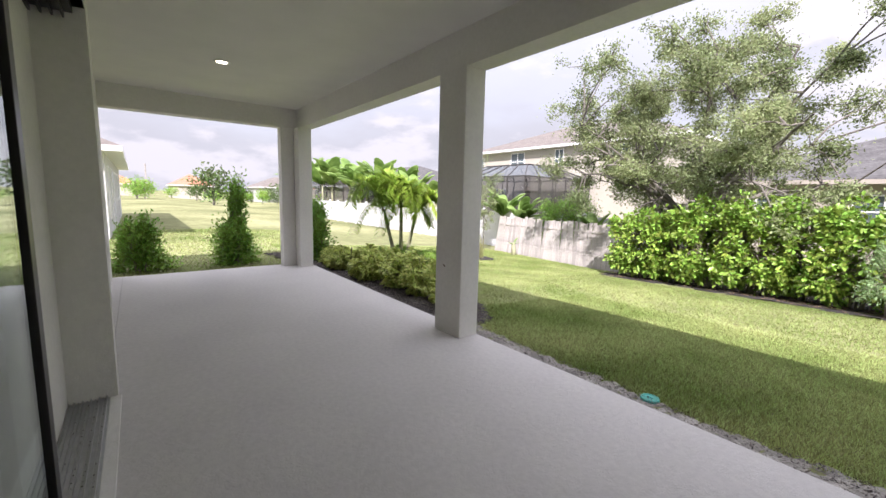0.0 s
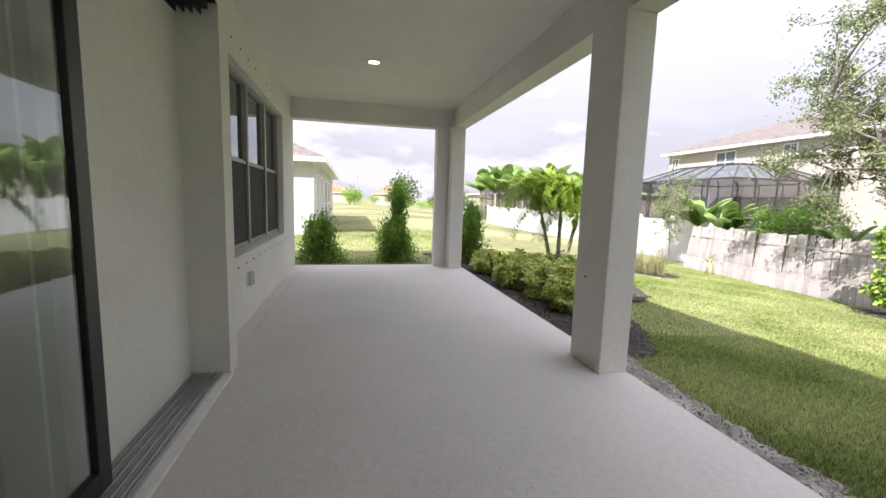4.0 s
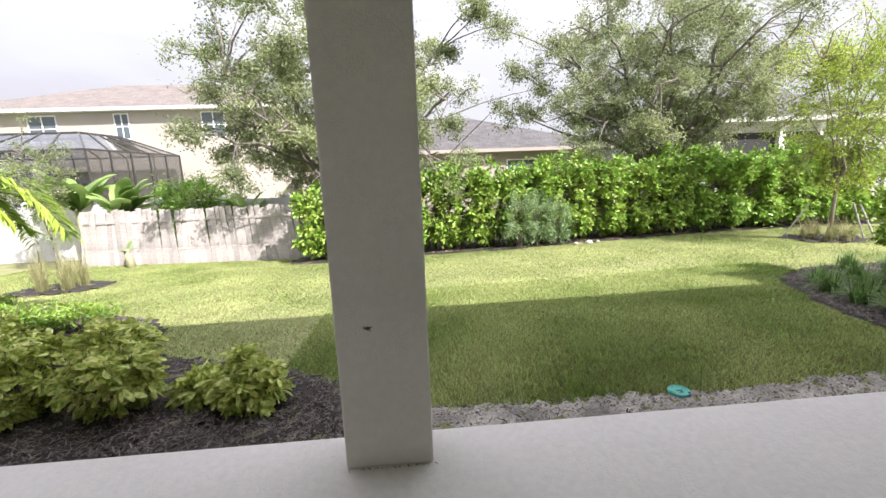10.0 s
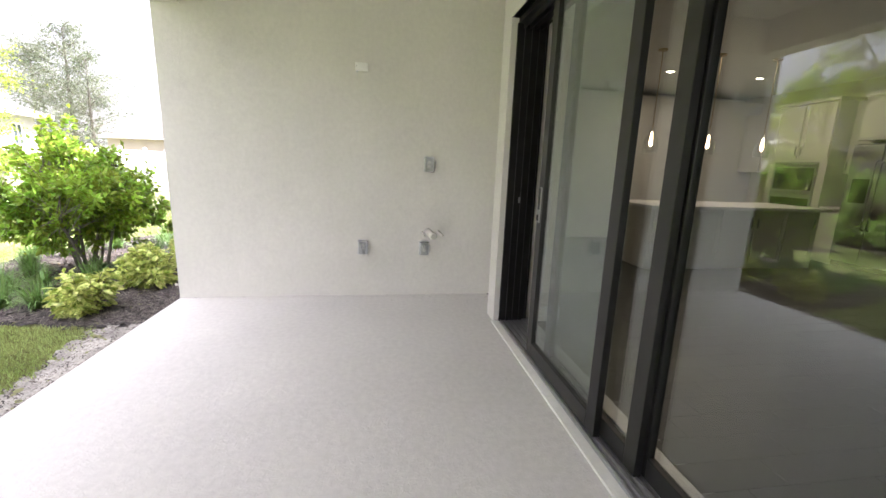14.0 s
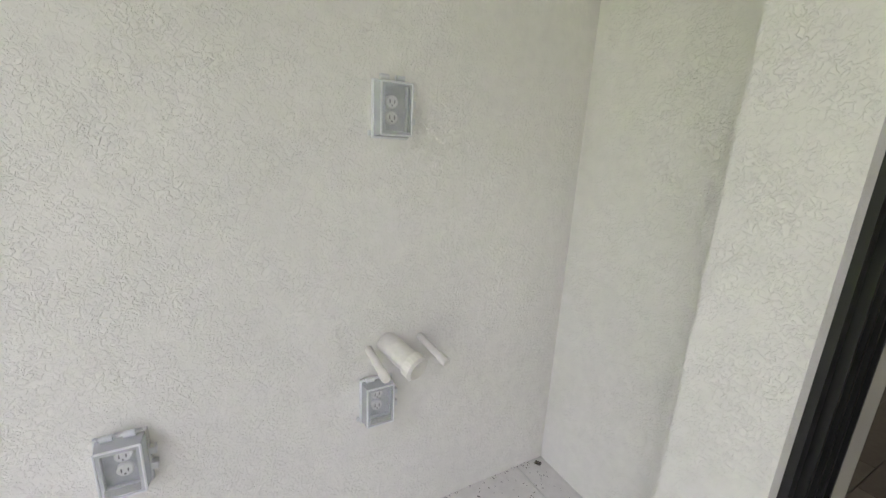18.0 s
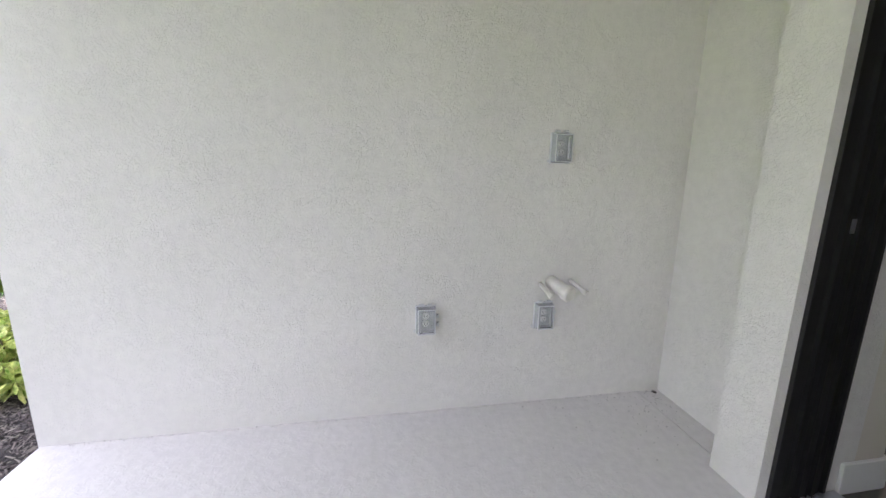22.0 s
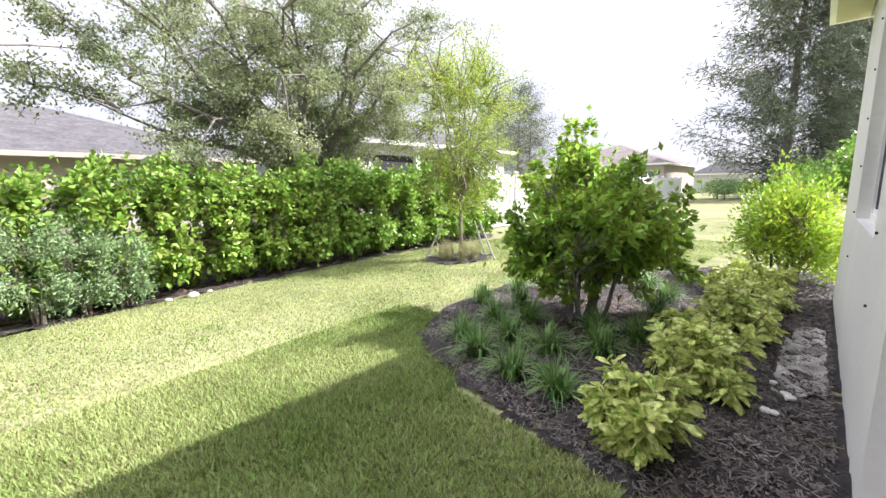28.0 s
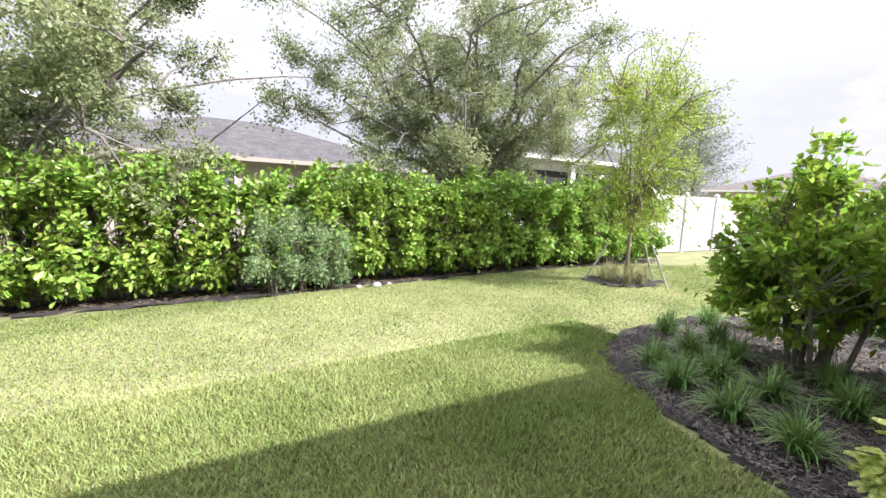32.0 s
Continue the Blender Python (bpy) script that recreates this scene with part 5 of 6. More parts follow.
for i, x in enumerate((2.05, 1.6, 1.2)):
    shrub("sage_shrub", x, -6.98, "silvery sage-green shrub growing out of the hedge foot", 1.42 - 0.14 * i, 0.42, 0.40, L_SAGE, 0.050, 0.018, 6000, 450 + i, low=0.0, boxy=True, group="sage shrubs", twigs=90)

# oaks over the hedge, sapling with stakes
tree("oak_tree", 5.6, -9.5, "broad grey-green live oak behind the fence", 7.2, 4.4, 3.7, 0.9, 51, L_OAK, 116000, 0.075, 0.038, 0.19, (0.3, 0.2), limbs=13, twig_n=1700, tuft=0.14, lumps=0.42, lobes=180)
tree("oak_tree", -3.3, -10.0, "broad spreading live oak behind the hedge", 7.4, 5.2, 3.6, 1.2, 52, L_OAK, 116000, 0.072, 0.036, 0.20, (0.1, 0.2), limbs=18, twig_n=1900, tuft=0.15, lumps=0.42, lobes=200, fork=1.35)
sap = tree("sapling", -3.9, -5.35, "slender staked young tree with airy lime-green foliage", 4.5, 1.0, 1.0, 0.85, 53, L_SAPLING, 21000, 0.058, 0.022, 0.035, (0.05, 0.05), limbs=11, bark=BARK_THIN, twig_n=300, fork=1.1, lumps=0.4, tuft=0.11)
for i, (ax, ay, bx, by) in enumerate(((-3.2, -5.75, -3.75, -5.45), (-4.55, -5.2, -4.1, -5.3), (-4.1, -4.6, -3.95, -5.1))):
    st = tagged(part("stake", tube(bmesh.new(), [(0, 0, -0.1), ((bx - ax) * 0.7, (by - ay) * 0.7, 0.72)], 0.016, 8), WOOD_OLD), "slanted wooden tree stake beside the sapling", "stake", "tree stakes")
    st.matrix_world = pose(ax, ay, float(gz(ax, ay)))
for i in range(7):
    a = i * math.tau / 7
    grass_clump("ornamental_grass", -3.9 + 0.35 * math.cos(a), -5.4 + 0.35 * math.sin(a), "fine pale ornamental grass under the sapling", 0.42, 0.42, 120, 300 + i, L_STRAW, 0.006, "ornamental grasses")
for i in range(5):
    a = i * math.tau / 5
    grass_clump("ornamental_grass", 10.9 + 0.3 * math.cos(a), -5.6 + 0.3 * math.sin(a), "tall straw-coloured ornamental grass on the lawn", 0.75, 0.42, 120, 320 + i, L_STRAW, 0.006, "ornamental grasses")
tree("young_tree", 13.1, -8.2, "thin sparse young tree by the fence", 3.5, 0.6, 0.6, 0.7, 54, L_OAK, 4200, 0.07, 0.03, 0.022, (0, 0), limbs=5, twig_n=70, fork=0.7, tuft=0.08)
tree("small_tree", 10.6, -10.0, "bushy dark green small tree behind the wooden fence", 2.4, 1.15, 1.0, 0.4, 55, L_SHRUB, 12000, 0.08, 0.04, 0.05, (0, 0), limbs=6, twig_n=160, fork=0.5, tuft=0.16)
for i, (x, y, h) in enumerate(((13.4, -9.6, 2.9), (12.2, -9.5, 2.5), (9.0, -9.5, 2.0), (24.0, -12.0, 4.4), (26.0, -12.6, 5.0), (28.0, -12.0, 5.4), (30.0, -12.6, 5.8), (32.5, -12.2, 5.6), (35.0, -12.6, 6.0), (22.0, -12.4, 4.0), (38.0, -12.0, 6.4), (41.5, -12.4, 6.6), (45.0, -12.0, 6.8))):
    banana(x, y, h, 500 + i, "broad-leaved banana plant behind the fence", 16)
banana(11.3, -8.05, 0.75, 520, "small yellow-green banana sucker at the fence foot", 3)
banana(0.5, -8.9, 2.6, 521, "dark broad-leaved plant behind the hedge", 8)

# tall pines and far greenery
pine("casuarina", -42, -2.6, 21, 6.6, 61, "tall dark wispy casuarina beyond the field", 42000, 0.05)
pine("casuarina", -46, 1.6, 18, 5.4, 62, "tall dark wispy casuarina beyond the field", 26000, 0.05)
pine("casuarina", -54, -36, 16.5, 6.5, 63, "far tall casuarina over the roofs", 14000)
pine("casuarina", -57, -42, 15.0, 6.0, 64, "far tall casuarina over the roofs", 14000)
pine("casuarina", -50, -31.5, 12.5, 4.5, 65, "far tall casuarina over the roofs", 11000)

# ==== fences ====
wf = thing("wooden_fence", 9.95, -8.25, -0.25, "weathered grey board fence leaning back, boards slanted", "fence")
board = bmesh.new()
box(board, -0.068, -0.010, 0.0, 0.068, 0.010, 1.45, bevel=0.004)
for v in board.verts:                                  # clipped board tops
    if v.co.z > 1.4 and abs(v.co.x) > 0.05:
        v.co.z -= 0.035
bme = mesh_of(board, "board", WOOD_OLD)
rng = np.random.default_rng(71)
n = 42
for k in range(n):
    u = k / (n - 1)
    x = 12.75 + (7.05 - 12.75) * u
    y = -8.55 + 0.62 * u
    o = new("board", bme)
    o.parent = wf
    o.matrix_local = pose(x - 9.95, y + 8.25, float(gz(x, y)) + 0.22 + 0.03 * rng.normal(), 11 + rng.normal(), (3 + 9 * u) + 1.2 * rng.normal(), -6.2)
for z in (0.35, 1.05):
    bm = bmesh.new()
    tube(bm, [(12.75 - 9.95, -0.34 - 0.16 * z, z - 0.40), (7.05 - 9.95, 0.28 - 0.16 * z, z - 0.33)], 0.035, 4)
    part("rail", bm, WOOD_OLD, wf)


def vinyl_fence(x0, y0, x1, y1, label, h=1.80, z=-0.26):
    L = math.hypot(x1 - x0, y1 - y0)
    ang = math.degrees(math.atan2(y1 - y0, x1 - x0))
    t = thing("vinyl_fence", x0, y0, z, label, "fence", "white vinyl fences", rz=ang)
    n = max(1, round(L / 1.83))
    s = L / n
    pb = boxes((-0.064, -0.064, 0.0, 0.064, 0.064, h + 0.06), bevel=0.006)
    pm = mesh_of(pb, "post", VINYL)
    cb = bmesh.new()
    lathe(cb, [(0.10, h + 0.06), (0.10, h + 0.08), (0.02, h + 0.14)], 4, pose(0, 0, 0, 0, 0, 45))
    cm = mesh_of(cb, "post_cap", VINYL)
    m = 10
    w = (s - 0.128) / m
    rm = mesh_of(boxes((0.064, -0.02, 0.0, s - 0.064, 0.02, 0.12), bevel=0.004), "rail", VINYL)
    km = mesh_of(boxes((0.003, -0.011, 0.18, w - 0.003, 0.011, h - 0.12)), "picket", VINYL)
    for k in range(n + 1):
        p = new("post", pm)
        p.parent = t
        p.location = (k * s, 0, 0)
        c = new("post_cap", cm)
        c.parent = p
        if k < n:
            q = new("panel")
            q.parent = t
            q.location = (k * s, 0, 0)
            for z0 in (0.06, h - 0.12):
                o = new("rail", rm)
                o.parent = q
                o.location = (0, 0, z0)
            for j in range(m):
                o = new("picket", km)
                o.parent = q
                o.location = (0.064 + j * w, 0, 0)
    return t


vinyl_fence(6.2, -9.9, 38.5, -10.6, "long white vinyl privacy fence behind the lawn", 1.62, -0.80)
vinyl_fence(-9.1, -8.6, -36.0, -8.75, "white vinyl privacy fence across the side yards", 1.92, -0.34)


# ==== neighbouring houses ====
def house(name, x0, y0, x1, y1, wall_h, ridge_h, wall_m, roof_m, label, windows=(), over=0.45, z=-0.25, trim=None):
    """Walls, hip roof with fascia, and windows given as (side, along, sill, width, height)."""
    cx, cy = (x0 + x1) / 2, (y0 + y1) / 2
    t = thing(name, cx, cy, z, label, "house", "neighbouring houses")
    a, b = (x1 - x0) / 2, (y1 - y0) / 2
    part("wall", boxes((-a, -b, -0.75, a, b, wall_h)), wall_m, t)
    bm = bmesh.new()
    A, B = a + over, b + over
    r = max(0.05, A - B) if A > B else 0.05
    q = max(0.05, B - A) if B > A else 0.05
    v = [bm.verts.new(p) for p in ((-A, -B, wall_h + 0.16), (A, -B, wall_h + 0.16), (A, B, wall_h + 0.16), (-A, B, wall_h + 0.16))]
    if A >= B:
        e = [bm.verts.new((-r, 0, ridge_h)), bm.verts.new((r, 0, ridge_h))]
        fs = ((v[0], v[1], e[1], e[0]), (v[1], v[2], e[1]), (v[2], v[3], e[0], e[1]), (v[3], v[0], e[0]))
    else:
        e = [bm.verts.new((0, -q, ridge_h)), bm.verts.new((0, q, ridge_h))]
        fs = ((v[0], v[1], e[0]), (v[1], v[2], e[1], e[0]), (v[2], v[3], e[1]), (v[3], v[0], e[0], e[1]))
    for f in fs:
        bm.faces.new(f)
    part("roof", bm, roof_m, t)
    part("fascia", boxes((-A, -B, wall_h, A, B, wall_h + 0.155)), trim or WHITE, t)
    for side, along, sill, w, h in windows:
        win = new("window")
        win.parent = t
        m = {"+y": pose(along - cx, b, sill, 0, 0, 180), "-x": pose(-a, along - cy, sill, 0, 0, -90), "-y": pose(along - cx, -b, sill), "+x": pose(a, along - cy, sill, 0, 0, 90)}[side]
        win.matrix_local = m
        part("frame", boxes((-w / 2, -0.03, 0, -w / 2 + 0.06, 0.02, h), (w / 2 - 0.06, -0.03, 0, w / 2, 0.02, h), (-w / 2 + 0.06, -0.03, 0, w / 2 - 0.06, 0.02, 0.06), (-w / 2 + 0.06, -0.03, h - 0.06, w / 2 - 0.06, 0.02, h),
                            (-0.025, -0.028, 0.06, 0.025, 0.02, h - 0.06), (-w / 2 + 0.06, -0.026, h / 2 - 0.025, -0.025, 0.02, h / 2 + 0.025), (0.025, -0.026, h / 2 - 0.025, w / 2 - 0.06, 0.02, h / 2 + 0.025)), WHITE, win)
        part("pane", boxes((-w / 2 + 0.05, -0.008, 0.05, w / 2 - 0.05, -0.003, h - 0.05)), PANE_FAR, win)
    return t


PANE_FAR = mat("far_window_pane", (0.10, 0.13, 0.14), 0.08, vary=0.1, scale=1.0, spec=0.8)
house("neighbour_house", 11.0, -31.0, 27.4, -20.6, 5.22, 7.55, CREAM, ROOF_BROWN, "two-storey cream stucco house with a brown hip roof",
      (("+y", 22.8, 3.78, 1.4, 1.32), ("+y", 19.0, 3.82, 0.75, 1.30), ("+y", 26.8, 3.82, 0.6, 1.15), ("+y", 24.4, 0.3, 1.4, 2.1), ("+y", 14.5, 3.8, 1.2, 1.32)))
house("neighbour_house", -5.0, -29.0, 9.5, -17.4, 2.45, 4.75, TAN, ROOF_GREY, "low tan house with a grey shingle roof behind the hedge",
      (("+y", 3.2, 0.9, 1.6, 1.2), ("+y", 6.2, 0.9, 1.2, 1.2), ("+y", -1.0, 0.9, 1.6, 1.2)), trim=TAN)
house("neighbour_house", -15.5, -24.0, -6.3, -12.3, 2.98, 5.1, HOUSE_WHITE, ROOF_GREY, "white house with a grey hip roof past the hedge", trim=HOUSE_WHITE, windows=
      (("+y", -14.6, 1.5, 0.5, 1.2),))
lan = thing("covered_patio", -8.9, -12.29, -0.25, "white patio posts before a dark sheet painted as shade on the white house", "patio")
# flat near-black sheet on the solid wall, patio shade put into its colour
part("opening", boxes((-1.8, 0.0, 0.1, 1.8, 0.02, 2.62)), DARK, lan)
part("post", boxes((-0.42, 0.021, 0.0, -0.18, 0.2, 2.9), bevel=0.01), WHITE, lan)
part("post", boxes((-2.0, 0.021, 0.0, -1.78, 0.2, 2.9), bevel=0.01), WHITE, lan)
house("neighbour_house", -50.0, -23.0, -38.0, -10.6, 3.1, 5.6, TAN, ROOF_BROWN, "low house with a dark brown hip roof across the field", (("+x", -11.9, 0.3, 1.7, 2.3),))
house("neighbour_house", -88.0, -16.0, -76.0, -8.5, 2.7, 5.2, HOUSE_WHITE, ROOF_GREY, "far low house with a grey roof")
house("neighbour_house", 17.0, 3.45, 31.0, 14.0, 2.75, 5.6, HOUSE_WHITE, ROOF_BROWN, "white neighbouring house with a brown shingle roof",
      (("-y", 18.6, 0.7, 0.8, 1.7), ("-y", 20.6, 0.7, 0.8, 1.7), ("-y", 23.6, 0.05, 1.6, 2.3), ("-y", 26.4, 0.05, 2.2, 2.3)))
house("neighbour_house", 38.0, -32.0, 54.0, -20.0, 2.7, 5.4, CREAM, ROOF_GREY, "low cream house with a grey roof beyond the white fence")
house("neighbour_house", 60.0, -28.0, 74.0, -19.0, 2.7, 5.4, CREAM, ROOF_BROWN, "low cream house with a brown roof beyond the white fence")
house("neighbour_house", 118.0, 2.0, 132.0, 12.0, 2.7, 5.6, CREAM, ROOF_RED, "far house with a red tile roof")
house("neighbour_house", 112.0, -12.0, 126.0, -4.0, 2.7, 5.6, CREAM, ROOF_RED, "far house with a red tile roof")
house("neighbour_house", 100.0, -30.0, 114.0, -20.0, 2.7, 5.4, HOUSE_WHITE, ROOF_BROWN, "far white house with a brown roof")

# pool cages: dark aluminium posts and screen
CAGE_SCREEN = glass_mat("cage_screen", (0.52, 0.52, 0.54))
CAGE_BAR = mat("bronze_cage_bar", (0.045, 0.042, 0.04), 0.5, vary=0.1, scale=4)


def pool_cage(x0, y0, x1, y1, h, top, label):
    t = thing("pool_cage", (x0 + x1) / 2, (y0 + y1) / 2, -0.25, label, "pool cage", "screened pool cages")
    a, b = (x1 - x0) / 2, (y1 - y0) / 2
    A, B = a * 0.55, b * 0.4
    lo = [(-a, -b, h), (a, -b, h), (a, b, h), (-a, b, h)]
    hi = [(-A, -B, top), (A, -B, top), (A, B, top), (-A, B, top)]
    for i in range(4):
        p, q = Vector(lo[i]), Vector(lo[(i + 1) % 4])
        for k in range(5):
            c = p.lerp(q, k / 5)
            part("post", tube(bmesh.new(), [(c.x, c.y, -0.7), (c.x, c.y, h)], 0.04, 4), CAGE_BAR, t)
            d = Vector(hi[i]).lerp(Vector(hi[(i + 1) % 4]), k / 5)
            part("rafter", tube(bmesh.new(), [c, d], 0.04, 4), CAGE_BAR, t)
        part("beam", tube(bmesh.new(), [p, q], 0.05, 4), CAGE_BAR, t)
        part("beam", tube(bmesh.new(), [Vector(hi[i]), Vector(hi[(i + 1) % 4])], 0.05, 4), CAGE_BAR, t)
        bm = bmesh.new()
        bm.faces.new([bm.verts.new(c) for c in ((p.x, p.y, -0.7), (q.x, q.y, -0.7), tuple(q), tuple(p))])
        bm.faces.new([bm.verts.new(c) for c in (tuple(p), tuple(q), hi[(i + 1) % 4], hi[i])])
        s = part("screen", bm, CAGE_SCREEN, t)
    bm = bmesh.new()
    bm.faces.new([bm.verts.new(c) for c in hi])
    part("screen", bm, CAGE_SCREEN, t)


pool_cage(16.2, -20.1, 22.6, -14.0, 2.9, 3.7, "dark screened pool cage behind the cream house")
pool_cage(39.0, -19.5, 50.0, -13.5, 2.9, 3.7, "dark screened pool cage beyond the white fence")


# ==== far greenery ====
def far_bush(x, y, h, r, seed, leaf, name="far_tree", label="small rounded tree across the field"):
    rng = np.random.default_rng(seed)
    t = thing(name, x, y, float(gz(x, y)), label, "tree", "far trees")
    part("trunk", tube(bmesh.new(), [(0, 0, -0.2), (0.05, 0, h * 0.5), (0.1, 0.05, h * 0.8)], [h * 0.03, h * 0.02, h * 0.006], 6), BARK, t)
    pts, d = shell_points(900, (r, r, h * 0.42), rng, 0.3, 0.35, 4.0)
    pts = pts + np.array([0, 0, h * 0.58])
    pts[:, 2] = np.maximum(pts[:, 2], 0.05)
    part_np("crown", leaves(pts, rng.normal(size=pts.shape), h * 0.085, h * 0.05, rng), leaf, t)
    return t


rng = np.random.default_rng(81)
for i in range(34):
    x = rng.uniform(75, 120)
    y = rng.uniform(-34, 14)
    h = rng.uniform(1.6, 3.6) * (1 + 0.4 * (i % 7 == 0))
    far_bush(x, y, h, h * rng.uniform(0.45, 0.8), 600 + i, (L_FAR, L_SHRUB, L_HEDGE_DK)[i % 3])
far_bush(62, -5.4, 5.2, 2.4, 690, L_FAR, "umbrella_tree", "flat-topped tree standing in the field")
for i in range(16):
    x, y = rng.uniform(-52, -38), rng.uniform(-7.5, 1.0)
    far_bush(x, y, rng.uniform(1.2, 2.2), rng.uniform(1.0, 1.8), 700 + i, L_SAGE if i % 2 else L_GROUND, "tall_weeds", "pale tall weeds at the field edge")
for i in range(12):
    x, y = rng.uniform(-40, -30), rng.uniform(-1.0, 5.0)
    far_bush(x, y, rng.uniform(2.0, 4.5), rng.uniform(1.2, 2.2), 730 + i, L_SHRUB, "far_shrub", "green scrub below the tall pines")
pole = tagged(part("utility_pole", tube(bmesh.new(), [(96, 1.0, -0.3), (96, 1.0, 6.2)], 0.11, 8), WOOD_OLD), "wooden utility pole across the field", "pole")
st = tagged(part("garden_stake", tube(bmesh.new(), [(0, 0, -0.1), (0.0, -0.06, 0.48)], 0.012, 8), BLACK), "black garden stake in the mulch", "stake", "garden stakes")
st.matrix_world = pose(8.8, -0.52, -0.1)
copy_thing(st, pose(-3.9, -0.52, -0.1, 0, 0, 40))

lid = thing("valve_lid", 2.79, -0.31, float(gz(2.79, -0.31)) + 0.022, "round teal irrigation valve lid in the sand", "valve lid")
bm = bmesh.new()
lathe(bm, [(0.068, -0.03), (0.070, 0.0), (0.066, 0.009), (0.052, 0.010), (0.050, 0.007), (0.012, 0.009)], 28)
part("lid", bm, TEAL, lid, smooth=False)
part("grip", boxes((-0.022, -0.006, 0.008, 0.022, 0.006, 0.014), bevel=0.002), TEAL, lid)
copy_thing(lid, pose(5.19, -0.53, float(gz(5.19, -0.53)) - 0.004, 6, 4, 30))

# ==== planting beds and lawn ====
BED_L = [(4.9, 0.08), (10.2, 0.08), (11.9, 0.3), (12.2, -1.5), (11.9, -3.3), (10.6, -4.0), (9.2, -3.5), (7.8, -3.0), (7.3, -2.4), (7.4, -1.9), (6.7, -1.55), (5.6, -1.15), (5.0, -0.75)]
BED_R = [(0.45, 0.1), (0.45, -0.55), (0.33, -0.99), (0.22, -1.4), (0.07, -1.94), (-0.14, -2.45), (-0.45, -2.85), (-0.95, -3.15), (-1.5, -3.3), (-2.4, -3.25), (-3.4, -2.9), (-4.6, -2.0), (-5.6, -1.0), (-5.6, 0.6), (-4.25, 0.6), (-4.2, 0.1)]
BED_H = [(7.2, -6.92), (5.2, -6.98), (2.5, -6.80), (0.5, -6.86), (-1.7, -7.0), (-4.6, -7.06), (-7.2, -7.1), (-7.8, -7.6), (-7.6, -9.2), (7.2, -9.2)]
BED_S = [(-3.9 + 0.75 * math.cos(a) * (1.1 if i % 2 else 0.95), -5.4 + 0.6 * math.sin(a)) for i, a in enumerate(np.linspace(0, math.tau, 13)[:-1])]
BED_G = [(10.9 + 0.75 * math.cos(a), -5.6 + 0.6 * math.sin(a)) for a in np.linspace(0, math.tau, 13)[:-1]]
SAND_STRIP = [(0.45, 0.08), (4.95, 0.08), (5.0, -0.42), (4.4, -0.36), (3.8, -0.31), (3.2, -0.33), (2.6, -0.27), (2.0, -0.31), (1.2, -0.36), (0.7, -0.44), (0.45, -0.50)]
BEDS = (BED_L, BED_R, BED_H, BED_S, BED_G, SAND_STRIP)


def sheet(name, poly, material, label, lift, category, bumps=0.012, step=0.07, seed=5):
    """A bed: a fine uneven sheet a little above the soil, cut to an outline."""
    P = np.array(poly)
    x0, y0 = P.min(0) - step
    x1, y1 = P.max(0) + step
    X, Y = np.meshgrid(np.arange(x0, x1, step), np.arange(y0, y1, step))
    r = np.random.default_rng(seed)
    inside = in_poly(X.ravel(), Y.ravel(), poly).reshape(X.shape)
    Z = gz(X, Y) + lift + r.normal(0, bumps, X.shape) + 0.6 * bumps * np.sin(X * 9) * np.sin(Y * 11)
    Xj, Yj = X + r.normal(0, step * 0.15, X.shape), Y + r.normal(0, step * 0.15, X.shape)
    ny, nx = X.shape
    a = (np.arange(ny - 1)[:, None] * nx + np.arange(nx - 1)[None])
    keep = (inside[:-1, :-1] | inside[1:, :-1] | inside[:-1, 1:] | inside[1:, 1:]).ravel()
    a = a.ravel()[keep]
    v = np.stack([Xj, Yj, Z], -1).reshape(-1, 3)
    return tagged(part_np(name, (v, np.stack([a, a + 1, a + nx + 1, a + nx], 1)), material, smooth=True), label, category, kind="structure")


sheet("mulch_bed_palm", BED_L, MULCH, "dark shredded mulch bed along the slab", 0.016, "mulch bed", seed=6)
sheet("mulch_bed_side", BED_R, MULCH, "dark shredded mulch bed beside the house", 0.018, "mulch bed", seed=7)
sheet("hedge_soil", BED_H, MULCH, "dark leaf litter under the hedge", 0.012, "soil", step=0.14, seed=8)
sheet("sapling_soil", BED_S, MULCH, "mulch ring round the sapling", 0.014, "soil", seed=9)
sheet("grass_soil", BED_G, MULCH, "mulch ring round the ornamental grass", 0.014, "soil", seed=10)
sheet("sand_strip", SAND_STRIP, SAND, "grey sandy strip along the slab edge", 0.012, "sand", bumps=0.010, step=0.045, seed=11)
sheet("sand_path", [(-1.0, -0.30), (-1.1, -0.08), (-2.5, -0.08), (-2.6, -0.22), (-1.8, -0.32)], SAND, "pale sandy patch in the mulch by the wall", 0.034, "sand", bumps=0.008, step=0.05, seed=12)


def scatter(poly, n, seed, keep_out=()):
    P = np.array(poly)
    r = np.random.default_rng(seed)
    x = r.uniform(P[:, 0].min(), P[:, 0].max(), n)
    y = r.uniform(P[:, 1].min(), P[:, 1].max(), n)
    k = in_poly(x, y, poly)
    jx, jy = x + r.normal(0, 0.05, n), y + r.normal(0, 0.05, n)      # ragged edge, some blades lean over the bed
    for o in keep_out:
        k &= ~in_poly(jx, jy, o)
    return x[k], y[k], r


